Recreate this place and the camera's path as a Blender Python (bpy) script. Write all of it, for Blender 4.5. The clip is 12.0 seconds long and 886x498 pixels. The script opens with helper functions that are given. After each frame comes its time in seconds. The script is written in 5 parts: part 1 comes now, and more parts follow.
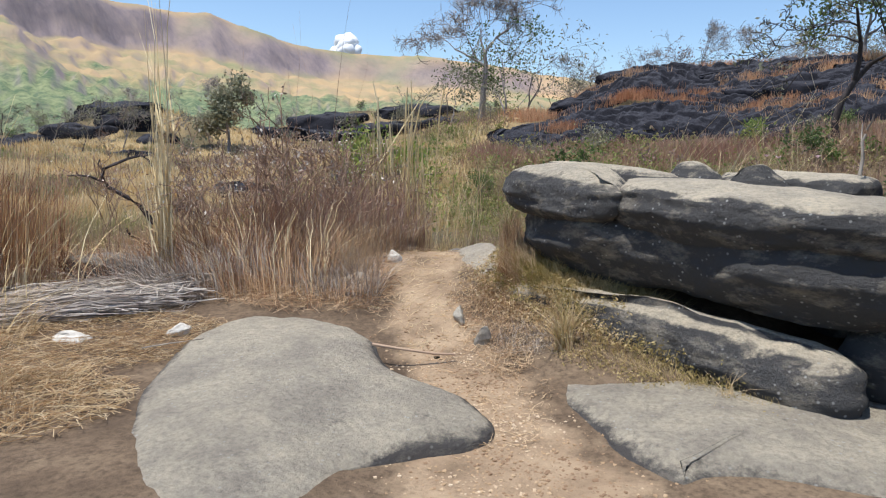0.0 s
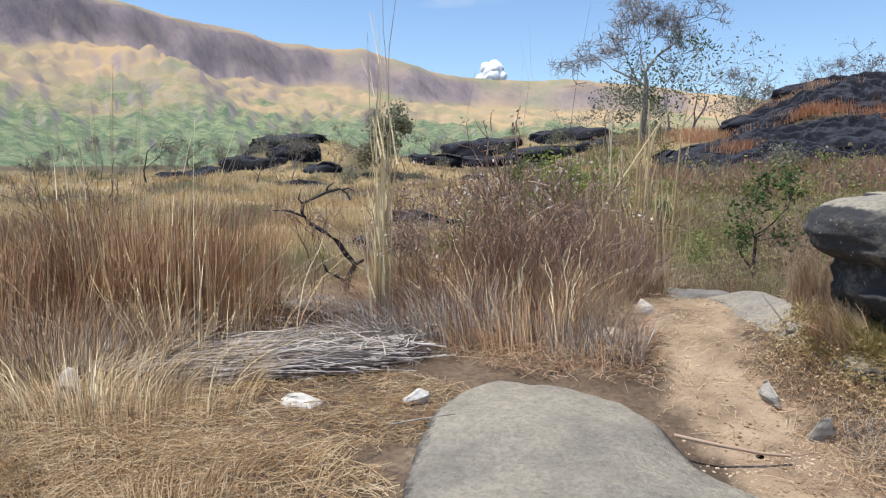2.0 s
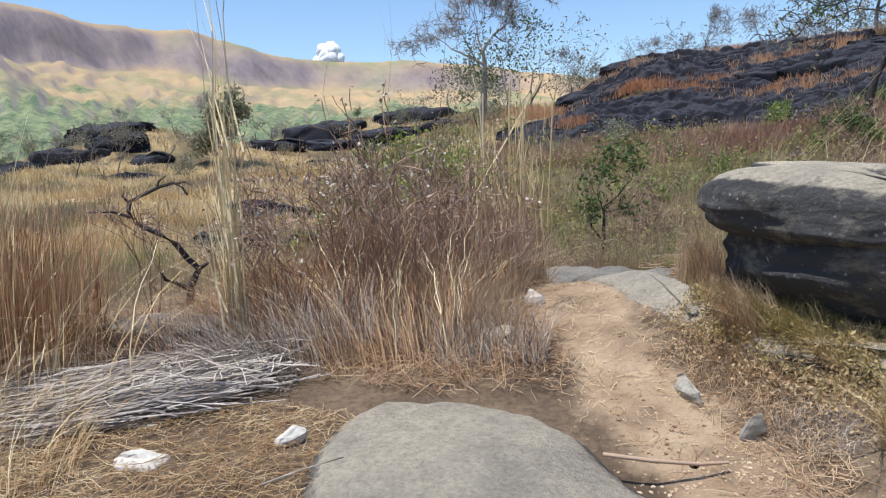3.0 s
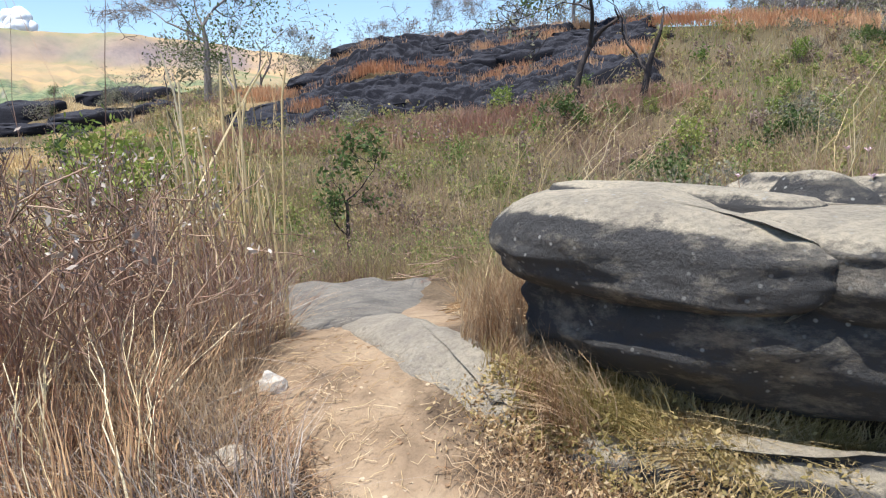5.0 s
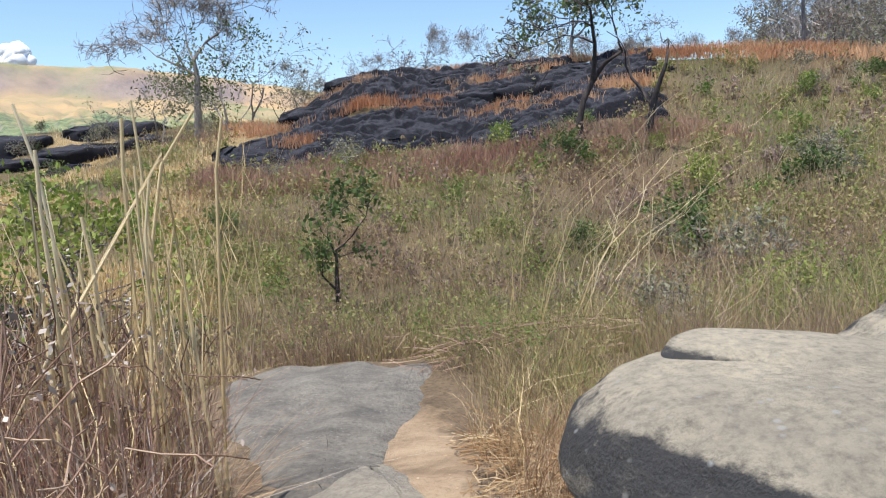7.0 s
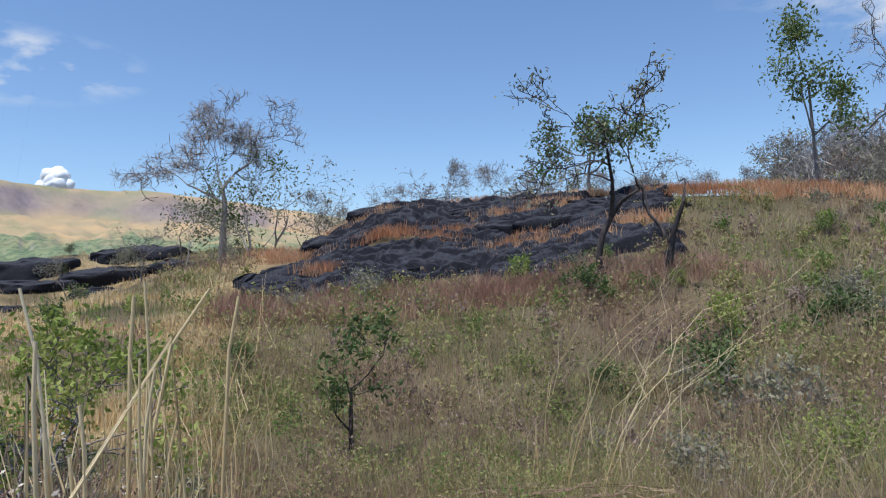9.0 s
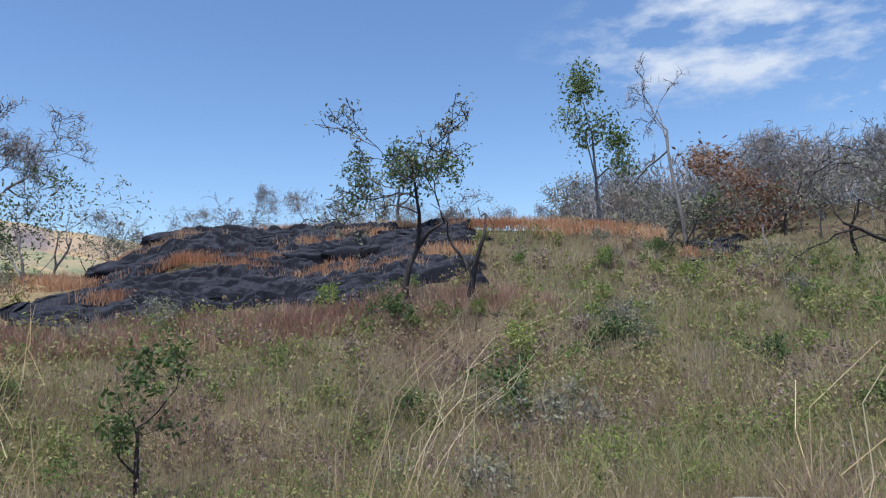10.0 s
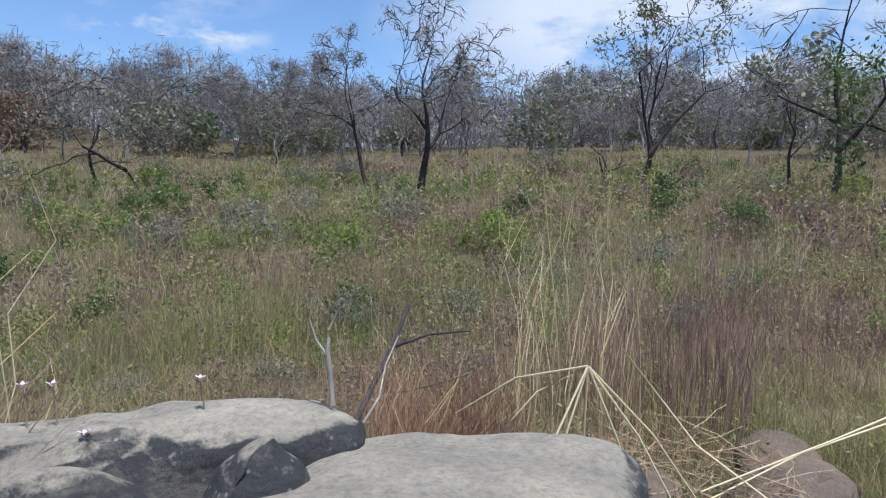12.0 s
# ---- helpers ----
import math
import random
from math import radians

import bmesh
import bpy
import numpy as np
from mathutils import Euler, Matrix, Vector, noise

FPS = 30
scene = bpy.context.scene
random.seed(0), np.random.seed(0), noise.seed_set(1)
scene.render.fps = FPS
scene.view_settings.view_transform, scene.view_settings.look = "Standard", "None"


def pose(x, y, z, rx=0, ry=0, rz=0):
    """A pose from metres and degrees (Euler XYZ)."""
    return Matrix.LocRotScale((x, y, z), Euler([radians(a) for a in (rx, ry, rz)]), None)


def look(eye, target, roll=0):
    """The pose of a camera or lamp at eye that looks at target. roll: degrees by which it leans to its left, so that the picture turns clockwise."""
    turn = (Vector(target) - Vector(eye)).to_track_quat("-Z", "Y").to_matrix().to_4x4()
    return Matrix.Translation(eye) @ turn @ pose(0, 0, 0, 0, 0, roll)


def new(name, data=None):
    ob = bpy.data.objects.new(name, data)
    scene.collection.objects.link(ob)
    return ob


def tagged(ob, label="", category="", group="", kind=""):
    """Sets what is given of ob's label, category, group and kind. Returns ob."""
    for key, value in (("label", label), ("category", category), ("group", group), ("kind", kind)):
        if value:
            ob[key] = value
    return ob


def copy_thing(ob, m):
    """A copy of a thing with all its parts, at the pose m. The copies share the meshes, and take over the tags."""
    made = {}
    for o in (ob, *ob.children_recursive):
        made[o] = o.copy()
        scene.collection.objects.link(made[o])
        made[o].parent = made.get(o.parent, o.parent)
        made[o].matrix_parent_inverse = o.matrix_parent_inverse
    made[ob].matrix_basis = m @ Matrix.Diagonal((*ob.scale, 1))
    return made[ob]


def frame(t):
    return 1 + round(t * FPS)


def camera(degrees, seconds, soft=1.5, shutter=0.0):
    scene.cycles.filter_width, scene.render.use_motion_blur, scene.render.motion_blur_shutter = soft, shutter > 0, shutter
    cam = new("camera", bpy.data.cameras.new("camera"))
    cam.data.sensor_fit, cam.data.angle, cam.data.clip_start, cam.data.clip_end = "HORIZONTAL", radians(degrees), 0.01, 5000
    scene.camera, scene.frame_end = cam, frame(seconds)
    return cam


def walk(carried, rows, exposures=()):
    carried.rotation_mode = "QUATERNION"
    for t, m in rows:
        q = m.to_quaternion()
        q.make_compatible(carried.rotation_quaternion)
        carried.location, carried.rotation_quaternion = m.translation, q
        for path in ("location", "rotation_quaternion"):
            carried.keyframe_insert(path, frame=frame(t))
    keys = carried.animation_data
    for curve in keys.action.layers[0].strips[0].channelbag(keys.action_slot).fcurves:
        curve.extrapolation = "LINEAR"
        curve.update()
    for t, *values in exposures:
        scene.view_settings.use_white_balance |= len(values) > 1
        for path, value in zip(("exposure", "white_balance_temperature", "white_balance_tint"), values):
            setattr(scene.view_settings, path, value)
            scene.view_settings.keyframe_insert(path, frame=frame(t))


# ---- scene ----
cam = camera(65.5, 12.0, soft=1.2)
PATH = [
    (0, (2.081, 0.292, 1.402), (1.696, 2.235, 1.121), 1.2),
    (0.5, (1.856, 0.442, 1.394), (1.179, 2.306, 1.132), -0.6),
    (1, (1.595, 0.646, 1.395), (0.74, 2.438, 1.159), 0.9),
    (1.5, (1.356, 0.805, 1.42), (0.45, 2.574, 1.199), 1.2),
    (2, (1.048, 0.948, 1.45), (0.264, 2.775, 1.234), 0.1),
    (2.5, (0.836, 1.199, 1.436), (0.21, 3.084, 1.201), -0.9),
    (3, (0.68, 1.562, 1.468), (0.311, 3.508, 1.194), -2.2),
    (3.5, (0.635, 1.911, 1.503), (0.583, 3.887, 1.196), -3.1),
    (3.7, (0.635, 2.056, 1.497), (0.717, 4.029, 1.179), -3.2),
    (5.3, (0.694, 3.326, 1.681), (1.089, 5.252, 1.316), -2.5),
    (5.5, (0.726, 3.507, 1.7), (1.156, 5.425, 1.329), -2.5),
    (6, (0.800, 3.928, 1.765), (1.305, 5.826, 1.389), -2.6),
    (6.5, (0.855, 4.306, 1.796), (1.356, 6.212, 1.458), -2.7),
    (7, (0.900, 4.600, 1.862), (1.283, 6.545, 1.592), -2.7),
    (7.2, (0.908, 4.675, 1.895), (1.261, 6.628, 1.644), -2.9),
    (8.8, (0.918, 4.805, 2.103), (1.239, 6.778, 2.151), -1.9),
    (9, (0.908, 4.823, 2.107), (1.258, 6.79, 2.201), -1.6),
    (9.5, (0.925, 4.808, 2.122), (1.404, 6.743, 2.284), -1.4),
    (10, (0.971, 4.742, 2.102), (1.84, 6.536, 2.266), -1.6),
    (10.5, (1.006, 4.693, 2.115), (2.251, 6.253, 2.239), -1.4),
    (11, (1.084, 4.573, 2.108), (2.671, 5.788, 2.182), -1.2),
    (11.5, (1.138, 4.535, 2.095), (2.969, 5.338, 2.11), -0.6),
    (11.8, (1.233, 4.536, 2.055), (3.181, 4.989, 2.018), -0.2),
    (12, (1.211, 4.503, 2.045), (3.195, 4.74, 1.96), 0.3),
]
walk(cam, [(t, look(eye, target, roll)) for t, eye, target, roll in PATH],
     [(0, 0.5, 6200, 10), (3.0, 0.52, 6050, 10), (3.7, 0.58, 6100, 10), (5.3, 0.84, 6250, 10), (7.2, 0.68, 6250, 10), (8.8, 0.3, 5900, 10), (12, 0.44, 5600, 10)])

# ---- world, sun, exposure ----
SUN_AZ, SUN_EL = 235.0, 74.0          # degrees, clockwise from +y
world = bpy.data.worlds.new("world")
scene.world = world
world.use_nodes = True
wn = world.node_tree
sky = wn.nodes.new("ShaderNodeTexSky")
sky.sky_type, sky.sun_disc = "NISHITA", False
sky.sun_elevation, sky.sun_rotation = radians(SUN_EL), radians(SUN_AZ)
sky.air_density, sky.dust_density, sky.ozone_density = 1.0, 0.25, 3.0
wn.links.new(sky.outputs[0], wn.nodes["Background"].inputs[0])
wn.nodes["Background"].inputs[1].default_value = 0.114
sun = new("sun", bpy.data.lights.new("sun", "SUN"))
sun.data.energy, sun.data.angle, sun.data.color = 3.9, radians(0.6), (1.0, 0.95, 0.87)
sun.matrix_world = look((60 * math.sin(radians(SUN_AZ)), 60 * math.cos(radians(SUN_AZ)), 60 * math.tan(radians(SUN_EL))), (0, 0, 0))


# ---- helpers ----
def link_mesh(name, verts, faces, material, parent=None, label="", smooth=True):
    me = bpy.data.meshes.new(name)
    me.from_pydata([tuple(v) for v in verts], [], faces)
    me.polygons.foreach_set("use_smooth", [smooth] * len(me.polygons))
    me.materials.append(material)
    me.update()
    ob = new(name, me)
    ob.parent = parent
    if label:
        ob["label"] = label
    return ob


def grid_mesh(name, verts, quads, material, parent=None, label="", smooth=True):
    """A mesh of quads from arrays."""
    verts, quads = np.asarray(verts, np.float32), np.asarray(quads, np.int32)
    me = bpy.data.meshes.new(name)
    me.vertices.add(len(verts))
    me.vertices.foreach_set("co", verts.ravel())
    me.loops.add(quads.size)
    me.loops.foreach_set("vertex_index", quads.ravel())
    me.polygons.add(len(quads))
    me.polygons.foreach_set("loop_start", np.arange(0, quads.size, 4, dtype=np.int32))
    me.polygons.foreach_set("use_smooth", np.full(len(quads), smooth))
    me.materials.append(material)
    me.update(calc_edges=True)
    me.validate()
    ob = new(name, me)
    ob.parent = parent
    if label:
        ob["label"] = label
    return ob


def empty(name, x, y, z, rz=0, scale=1.0):
    ob = new(name)
    ob.matrix_basis = pose(x, y, z, 0, 0, rz) @ Matrix.Scale(scale, 4)
    ob.empty_display_size = 0.2
    return ob


def sig(v):
    return 1 / (1 + np.exp(-np.clip(v, -40, 40)))


def softplus(v, k=3.0):
    return k * np.log1p(np.exp(np.clip(np.asarray(v, float) / k, -40, 40)))


def waves(x, y, size, seed, octaves=3):
    """Smooth random waves, about -1 to 1, of the given size in metres."""
    rng = np.random.RandomState(seed)
    out = 0 * np.asarray(x, float)
    for o in range(octaves):
        for _ in range(4):
            a, ph = rng.uniform(0, 2 * np.pi), rng.uniform(0, 2 * np.pi)
            k = 2 * np.pi / (size / 2**o * rng.uniform(0.7, 1.4))
            out = out + np.sin((x * np.cos(a) + y * np.sin(a)) * k + ph) * 0.5**o / 2.4
    return out


def path_distance(x, y):
    """Metres from the trodden path's edge, negative on the path."""
    best = np.full(np.shape(x), 1e9)
    for (ax, ay, aw), (bx, by, bw) in zip(TRAIL[:-1], TRAIL[1:]):
        t = np.clip(((x - ax) * (bx - ax) + (y - ay) * (by - ay)) / ((bx - ax) ** 2 + (by - ay) ** 2), 0, 1)
        best = np.minimum(best, np.hypot(x - ax - t * (bx - ax), y - ay - t * (by - ay)) - (aw + t * (bw - aw)))
    return best


TRAIL = [(2.1, -3.0, 0.7), (2.0, 2.6, 0.55), (1.62, 3.9, 0.34), (1.15, 4.75, 0.3), (0.9, 5.5, 0.27), (0.62, 6.6, 0.33),
         (1.08, 7.6, 0.58), (1.25, 9.2, 0.5), (1.05, 11.2, 0.6)]


def hill_slope(x, y):
    """The burnt hill: how far up its slope a point lies (0 at the foot, 1 on the crest), and its height."""
    d, az = np.hypot(x - 1, y - 5), np.degrees(np.arctan2(x - 1, y - 5))
    foot = np.interp(az, [-8, -4, 0, 5, 12, 17, 22, 28, 36, 44], [-0.4, -0.5, -0.9, -1.1, -1.2, 0.3, 1.5, 1.6, 0.8, 0.5])
    crest = np.interp(az, [-8, -5, -2, 0, 3, 5, 14, 22, 28, 36, 44], [-1.5, 0.0, 2.5, 3.7, 5.3, 6.3, 6.5, 6.7, 6.9, 6.5, 5.5])
    up = (d - 32) / 16
    el = foot + (crest - foot) * np.clip(up, 0, 1) ** 0.85
    return up, az, 2.1 + np.minimum(d, 48) * np.tan(np.radians(el)) - 0.06 * np.maximum(d - 48, 0)


def ground_z(x, y):
    x, y = np.asarray(x, float), np.asarray(y, float)
    r = np.hypot(x - 1, y - 5)
    far = 1 - sig((r - 160) / 14)
    z = 0.46 * np.exp(-((x - 0.8) / 2.3) ** 2 - ((y - 6.9) / 1.55) ** 2)
    z = z + 0.42 * np.exp(-((x - 2.9) / 1.5) ** 2 - ((y - 5.65) / 0.95) ** 2)
    z = z - 1.3 * np.exp(-((x - 3) / 11) ** 2 - ((y - 17) / 6.5) ** 2) * sig((y - 12.4) / 0.9)
    z = z - 0.12 * sig((y - 9.0) / 0.8)
    north = 0.16 * (softplus(y - 26) - softplus(y - 54)) * sig((x + 9) / 3) * (1 - 0.38 * sig((x - 26) / 4))
    east = 0.16 * (softplus(x - 13) - softplus(x - 80))
    west = 0.03 * (softplus(r - 12) - softplus(r - 90)) * sig((-x - 6) / 4)
    shelf = 1.35 * np.exp(-((x - 14.5) / 6) ** 2 - ((y - 32) / 4.5) ** 2)
    ridge = 3.0 * np.exp(-((x + 34) / 9) ** 2 - ((y - 52) / 5) ** 2) + 3.6 * np.exp(-((x + 17) / 11) ** 2 - ((y - 63) / 6) ** 2)
    z = z + (north + east + west + shelf + ridge) * far
    z = z + 0.05 * waves(x, y, 3.0, 3) * np.clip(r / 6, 0.25, 1) + 0.2 * waves(x, y, 22.0, 4) * np.clip((r - 8) / 20, 0, 1)
    up, az, hill = hill_slope(x, y)
    z = np.where((up > 0) & (up < 2.5) & (az > -8) & (az < 44), np.maximum(z, hill - 0.35), z)
    rut = np.clip(1 - np.maximum(path_distance(x, y), 0) / 0.35, 0, 1)
    return z - 0.035 * rut


def gz(x, y):
    return float(ground_z(x, y))


# ---- materials ----
def principled(name, rough=0.9, spec=0.25):
    m = bpy.data.materials.new(name)
    m.use_nodes = True
    b = m.node_tree.nodes["Principled BSDF"]
    b.inputs["Roughness"].default_value = rough
    b.inputs["Specular IOR Level"].default_value = spec
    return m, m.node_tree, b


def noise_node(nt, coord, scale, detail=6, rough=0.6, stretch=None):
    n = nt.nodes.new("ShaderNodeTexNoise")
    n.inputs["Scale"].default_value, n.inputs["Detail"].default_value, n.inputs["Roughness"].default_value = scale, detail, rough
    if stretch:
        mp = nt.nodes.new("ShaderNodeMapping")
        mp.inputs["Scale"].default_value = stretch
        nt.links.new(coord, mp.inputs[0])
        coord = mp.outputs[0]
    nt.links.new(coord, n.inputs["Vector"])
    return n.outputs[0]


def ramp(nt, fac, stops):
    r = nt.nodes.new("ShaderNodeValToRGB")
    while len(r.color_ramp.elements) < len(stops):
        r.color_ramp.elements.new(0.5)
    for e, (p, c) in zip(r.color_ramp.elements, stops):
        e.position = p
        e.color = (*c, 1) if len(c) == 3 else (c[0], c[0], c[0], 1)
    nt.links.new(fac, r.inputs[0])
    return r.outputs[0]


def mix(nt, fac, a, b, kind="MIX"):
    m = nt.nodes.new("ShaderNodeMix")
    m.data_type, m.blend_type = "RGBA", kind
    for k, v in ((0, fac), (6, a), (7, b)):
        if isinstance(v, (int, float)):
            m.inputs[k].default_value = v
        elif isinstance(v, tuple):
            m.inputs[k].default_value = (*v, 1)
        else:
            nt.links.new(v, m.inputs[k])
    return m.outputs[2]


def math_node(nt, op, a, b=0.0):
    m = nt.nodes.new("ShaderNodeMath")
    m.operation = op
    for k, v in ((0, a), (1, b)):
        if isinstance(v, (int, float)):
            m.inputs[k].default_value = v
        else:
            nt.links.new(v, m.inputs[k])
    return m.outputs[0]


def bump(nt, bsdf, height, strength=0.5, distance=0.02):
    b = nt.nodes.new("ShaderNodeBump")
    b.inputs["Strength"].default_value, b.inputs["Distance"].default_value = strength, distance
    nt.links.new(height, b.inputs["Height"])
    nt.links.new(b.outputs[0], bsdf.inputs["Normal"])


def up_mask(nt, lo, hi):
    """1 on faces that look up, 0 on steep ones."""
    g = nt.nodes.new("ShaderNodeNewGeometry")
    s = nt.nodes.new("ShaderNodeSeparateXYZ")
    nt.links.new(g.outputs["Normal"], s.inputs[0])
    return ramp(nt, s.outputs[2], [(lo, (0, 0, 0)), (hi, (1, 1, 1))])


def lichen_rock(name, pale, grey, dark, lo=0.35, hi=0.8, fleck=0.4):
    """Sandstone: pale worn tops, black lichen crust deepened by painted shade on the sides, small white flecks."""
    m, nt, b = principled(name, 0.92, 0.2)
    co = nt.nodes.new("ShaderNodeTexCoord").outputs["Object"]
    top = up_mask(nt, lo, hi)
    patch = ramp(nt, noise_node(nt, co, 2.2, 9, 0.72), [(0.38, (0, 0, 0)), (0.6, (1, 1, 1))])
    fine = noise_node(nt, co, 34.0, 8, 0.75)
    mid = noise_node(nt, co, 7.0, 9, 0.72)
    strata = noise_node(nt, co, 2.0, 7, 0.7, (0.8, 0.8, 9.0))
    # steep faces: lichen black, with some shade put into the colour
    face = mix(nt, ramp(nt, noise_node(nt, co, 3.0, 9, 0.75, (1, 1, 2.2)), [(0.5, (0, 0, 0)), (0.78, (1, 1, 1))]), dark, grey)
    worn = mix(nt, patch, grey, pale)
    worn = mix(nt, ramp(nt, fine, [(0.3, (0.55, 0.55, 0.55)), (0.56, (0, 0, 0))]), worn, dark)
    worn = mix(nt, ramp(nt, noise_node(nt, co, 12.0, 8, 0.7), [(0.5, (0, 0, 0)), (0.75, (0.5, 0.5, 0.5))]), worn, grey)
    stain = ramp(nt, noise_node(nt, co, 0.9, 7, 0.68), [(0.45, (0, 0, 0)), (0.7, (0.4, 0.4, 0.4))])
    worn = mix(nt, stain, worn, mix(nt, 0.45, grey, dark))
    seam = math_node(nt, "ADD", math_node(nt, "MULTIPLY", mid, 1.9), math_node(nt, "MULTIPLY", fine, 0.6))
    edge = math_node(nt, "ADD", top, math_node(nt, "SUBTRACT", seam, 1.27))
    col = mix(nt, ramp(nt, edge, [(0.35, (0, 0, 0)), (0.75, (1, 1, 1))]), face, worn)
    vor = nt.nodes.new("ShaderNodeTexVoronoi")
    vor.inputs["Scale"].default_value = 20.0
    nt.links.new(co, vor.inputs["Vector"])
    gate = ramp(nt, noise_node(nt, co, 3.0, 4), [(0.42, (0, 0, 0)), (0.6, (1, 1, 1))])
    spots = math_node(nt, "MULTIPLY", ramp(nt, vor.outputs[0], [(0.1, (1, 1, 1)), (0.2, (0, 0, 0))]), gate)
    col = mix(nt, math_node(nt, "MULTIPLY", spots, fleck), col, (0.55, 0.54, 0.5))
    nt.links.new(col, b.inputs["Base Color"])
    h = math_node(nt, "ADD", fine, math_node(nt, "MULTIPLY", mid, 2.2))
    h = math_node(nt, "ADD", h, math_node(nt, "MULTIPLY", strata, 0.7))
    bump(nt, b, h, 0.9, 0.035)
    return m


def plant(name, stops, rough=0.85, scale=0.25, translucent=0.0, spread=1.0):
    """Straw, leaves or bark: hue varies from blade to blade and in broad drifts."""
    m, nt, b = principled(name, rough, 0.2)
    g = nt.nodes.new("ShaderNodeNewGeometry")
    info = nt.nodes.new("ShaderNodeObjectInfo")
    drift = noise_node(nt, g.outputs["Position"], scale, 3)
    f = math_node(nt, "ADD", math_node(nt, "MULTIPLY", g.outputs["Random Per Island"], 0.42 * spread), math_node(nt, "SUBTRACT", math_node(nt, "MULTIPLY", drift, 2.2), 0.7))
    f = math_node(nt, "ADD", f, math_node(nt, "MULTIPLY", info.outputs["Random"], 0.25))
    f = math_node(nt, "SUBTRACT", f, 0.21 * spread)
    col = ramp(nt, f, stops)
    nt.links.new(col, b.inputs["Base Color"])
    if translucent:
        t = nt.nodes.new("ShaderNodeBsdfTranslucent")
        nt.links.new(col, t.inputs[0])
        mx = nt.nodes.new("ShaderNodeMixShader")
        mx.inputs[0].default_value = translucent
        nt.links.new(b.outputs[0], mx.inputs[1])
        nt.links.new(t.outputs[0], mx.inputs[2])
        nt.links.new(mx.outputs[0], nt.nodes["Material Output"].inputs[0])
    return m


def bark(name, a, c, scale=9.0):
    m, nt, b = principled(name, 0.9, 0.15)
    co = nt.nodes.new("ShaderNodeTexCoord").outputs["Object"]
    n = noise_node(nt, co, scale, 6, 0.65, (1, 1, 0.3))
    nt.links.new(ramp(nt, n, [(0.35, a), (0.65, c)]), b.inputs["Base Color"])
    bump(nt, b, n, 0.6, 0.02)
    return m


def ground_material():
    m, nt, b = principled("soil_and_litter", 0.95, 0.15)
    pos = nt.nodes.new("ShaderNodeNewGeometry").outputs["Position"]
    at = nt.nodes.new("ShaderNodeAttribute")
    at.attribute_name = "trail"
    big, mid, fine = noise_node(nt, pos, 0.12, 4), noise_node(nt, pos, 1.7, 7, 0.65), noise_node(nt, pos, 28.0, 6, 0.7)
    litter = ramp(nt, mid, [(0.3, (0.1, 0.07, 0.047)), (0.5, (0.2, 0.14, 0.09)), (0.7, (0.33, 0.24, 0.155))])
    field = ramp(nt, big, [(0.35, (0.1, 0.09, 0.045)), (0.5, (0.15, 0.12, 0.065)), (0.65, (0.18, 0.13, 0.075))])
    sand = ramp(nt, noise_node(nt, pos, 2.6, 8, 0.6), [(0.3, (0.2, 0.14, 0.09)), (0.5, (0.35, 0.25, 0.16)), (0.72, (0.46, 0.345, 0.225))])
    ln = nt.nodes.new("ShaderNodeVectorMath")
    ln.operation = "LENGTH"
    nt.links.new(pos, ln.inputs[0])
    near = ramp(nt, math_node(nt, "DIVIDE", ln.outputs["Value"], 40.0), [(0.2, (0, 0, 0)), (0.4, (1, 1, 1))])
    wild = mix(nt, near, litter, field)
    meadow = nt.nodes.new("ShaderNodeAttribute")
    meadow.attribute_name = "meadow"
    wild = mix(nt, meadow.outputs["Fac"], wild, ramp(nt, mid, [(0.3, (0.4, 0.28, 0.13)), (0.55, (0.56, 0.41, 0.2)), (0.75, (0.66, 0.52, 0.3))]))
    wild = mix(nt, ramp(nt, fine, [(0.35, (0.6, 0.6, 0.6)), (0.7, (0, 0, 0))]), wild, (0.07, 0.05, 0.035))
    mask = math_node(nt, "ADD", at.outputs["Fac"], math_node(nt, "MULTIPLY", math_node(nt, "SUBTRACT", mid, 0.5), 1.7))
    col = mix(nt, ramp(nt, mask, [(0.32, (0, 0, 0)), (0.66, (1, 1, 1))]), wild, sand)
    speck = ramp(nt, fine, [(0.3, (0.55, 0.55, 0.55)), (0.5, (1, 1, 1))])
    col = mix(nt, 0.6, col, speck, "MULTIPLY")
    nt.links.new(col, b.inputs["Base Color"])
    bump(nt, b, math_node(nt, "ADD", fine, mid), 0.8, 0.025)
    return m


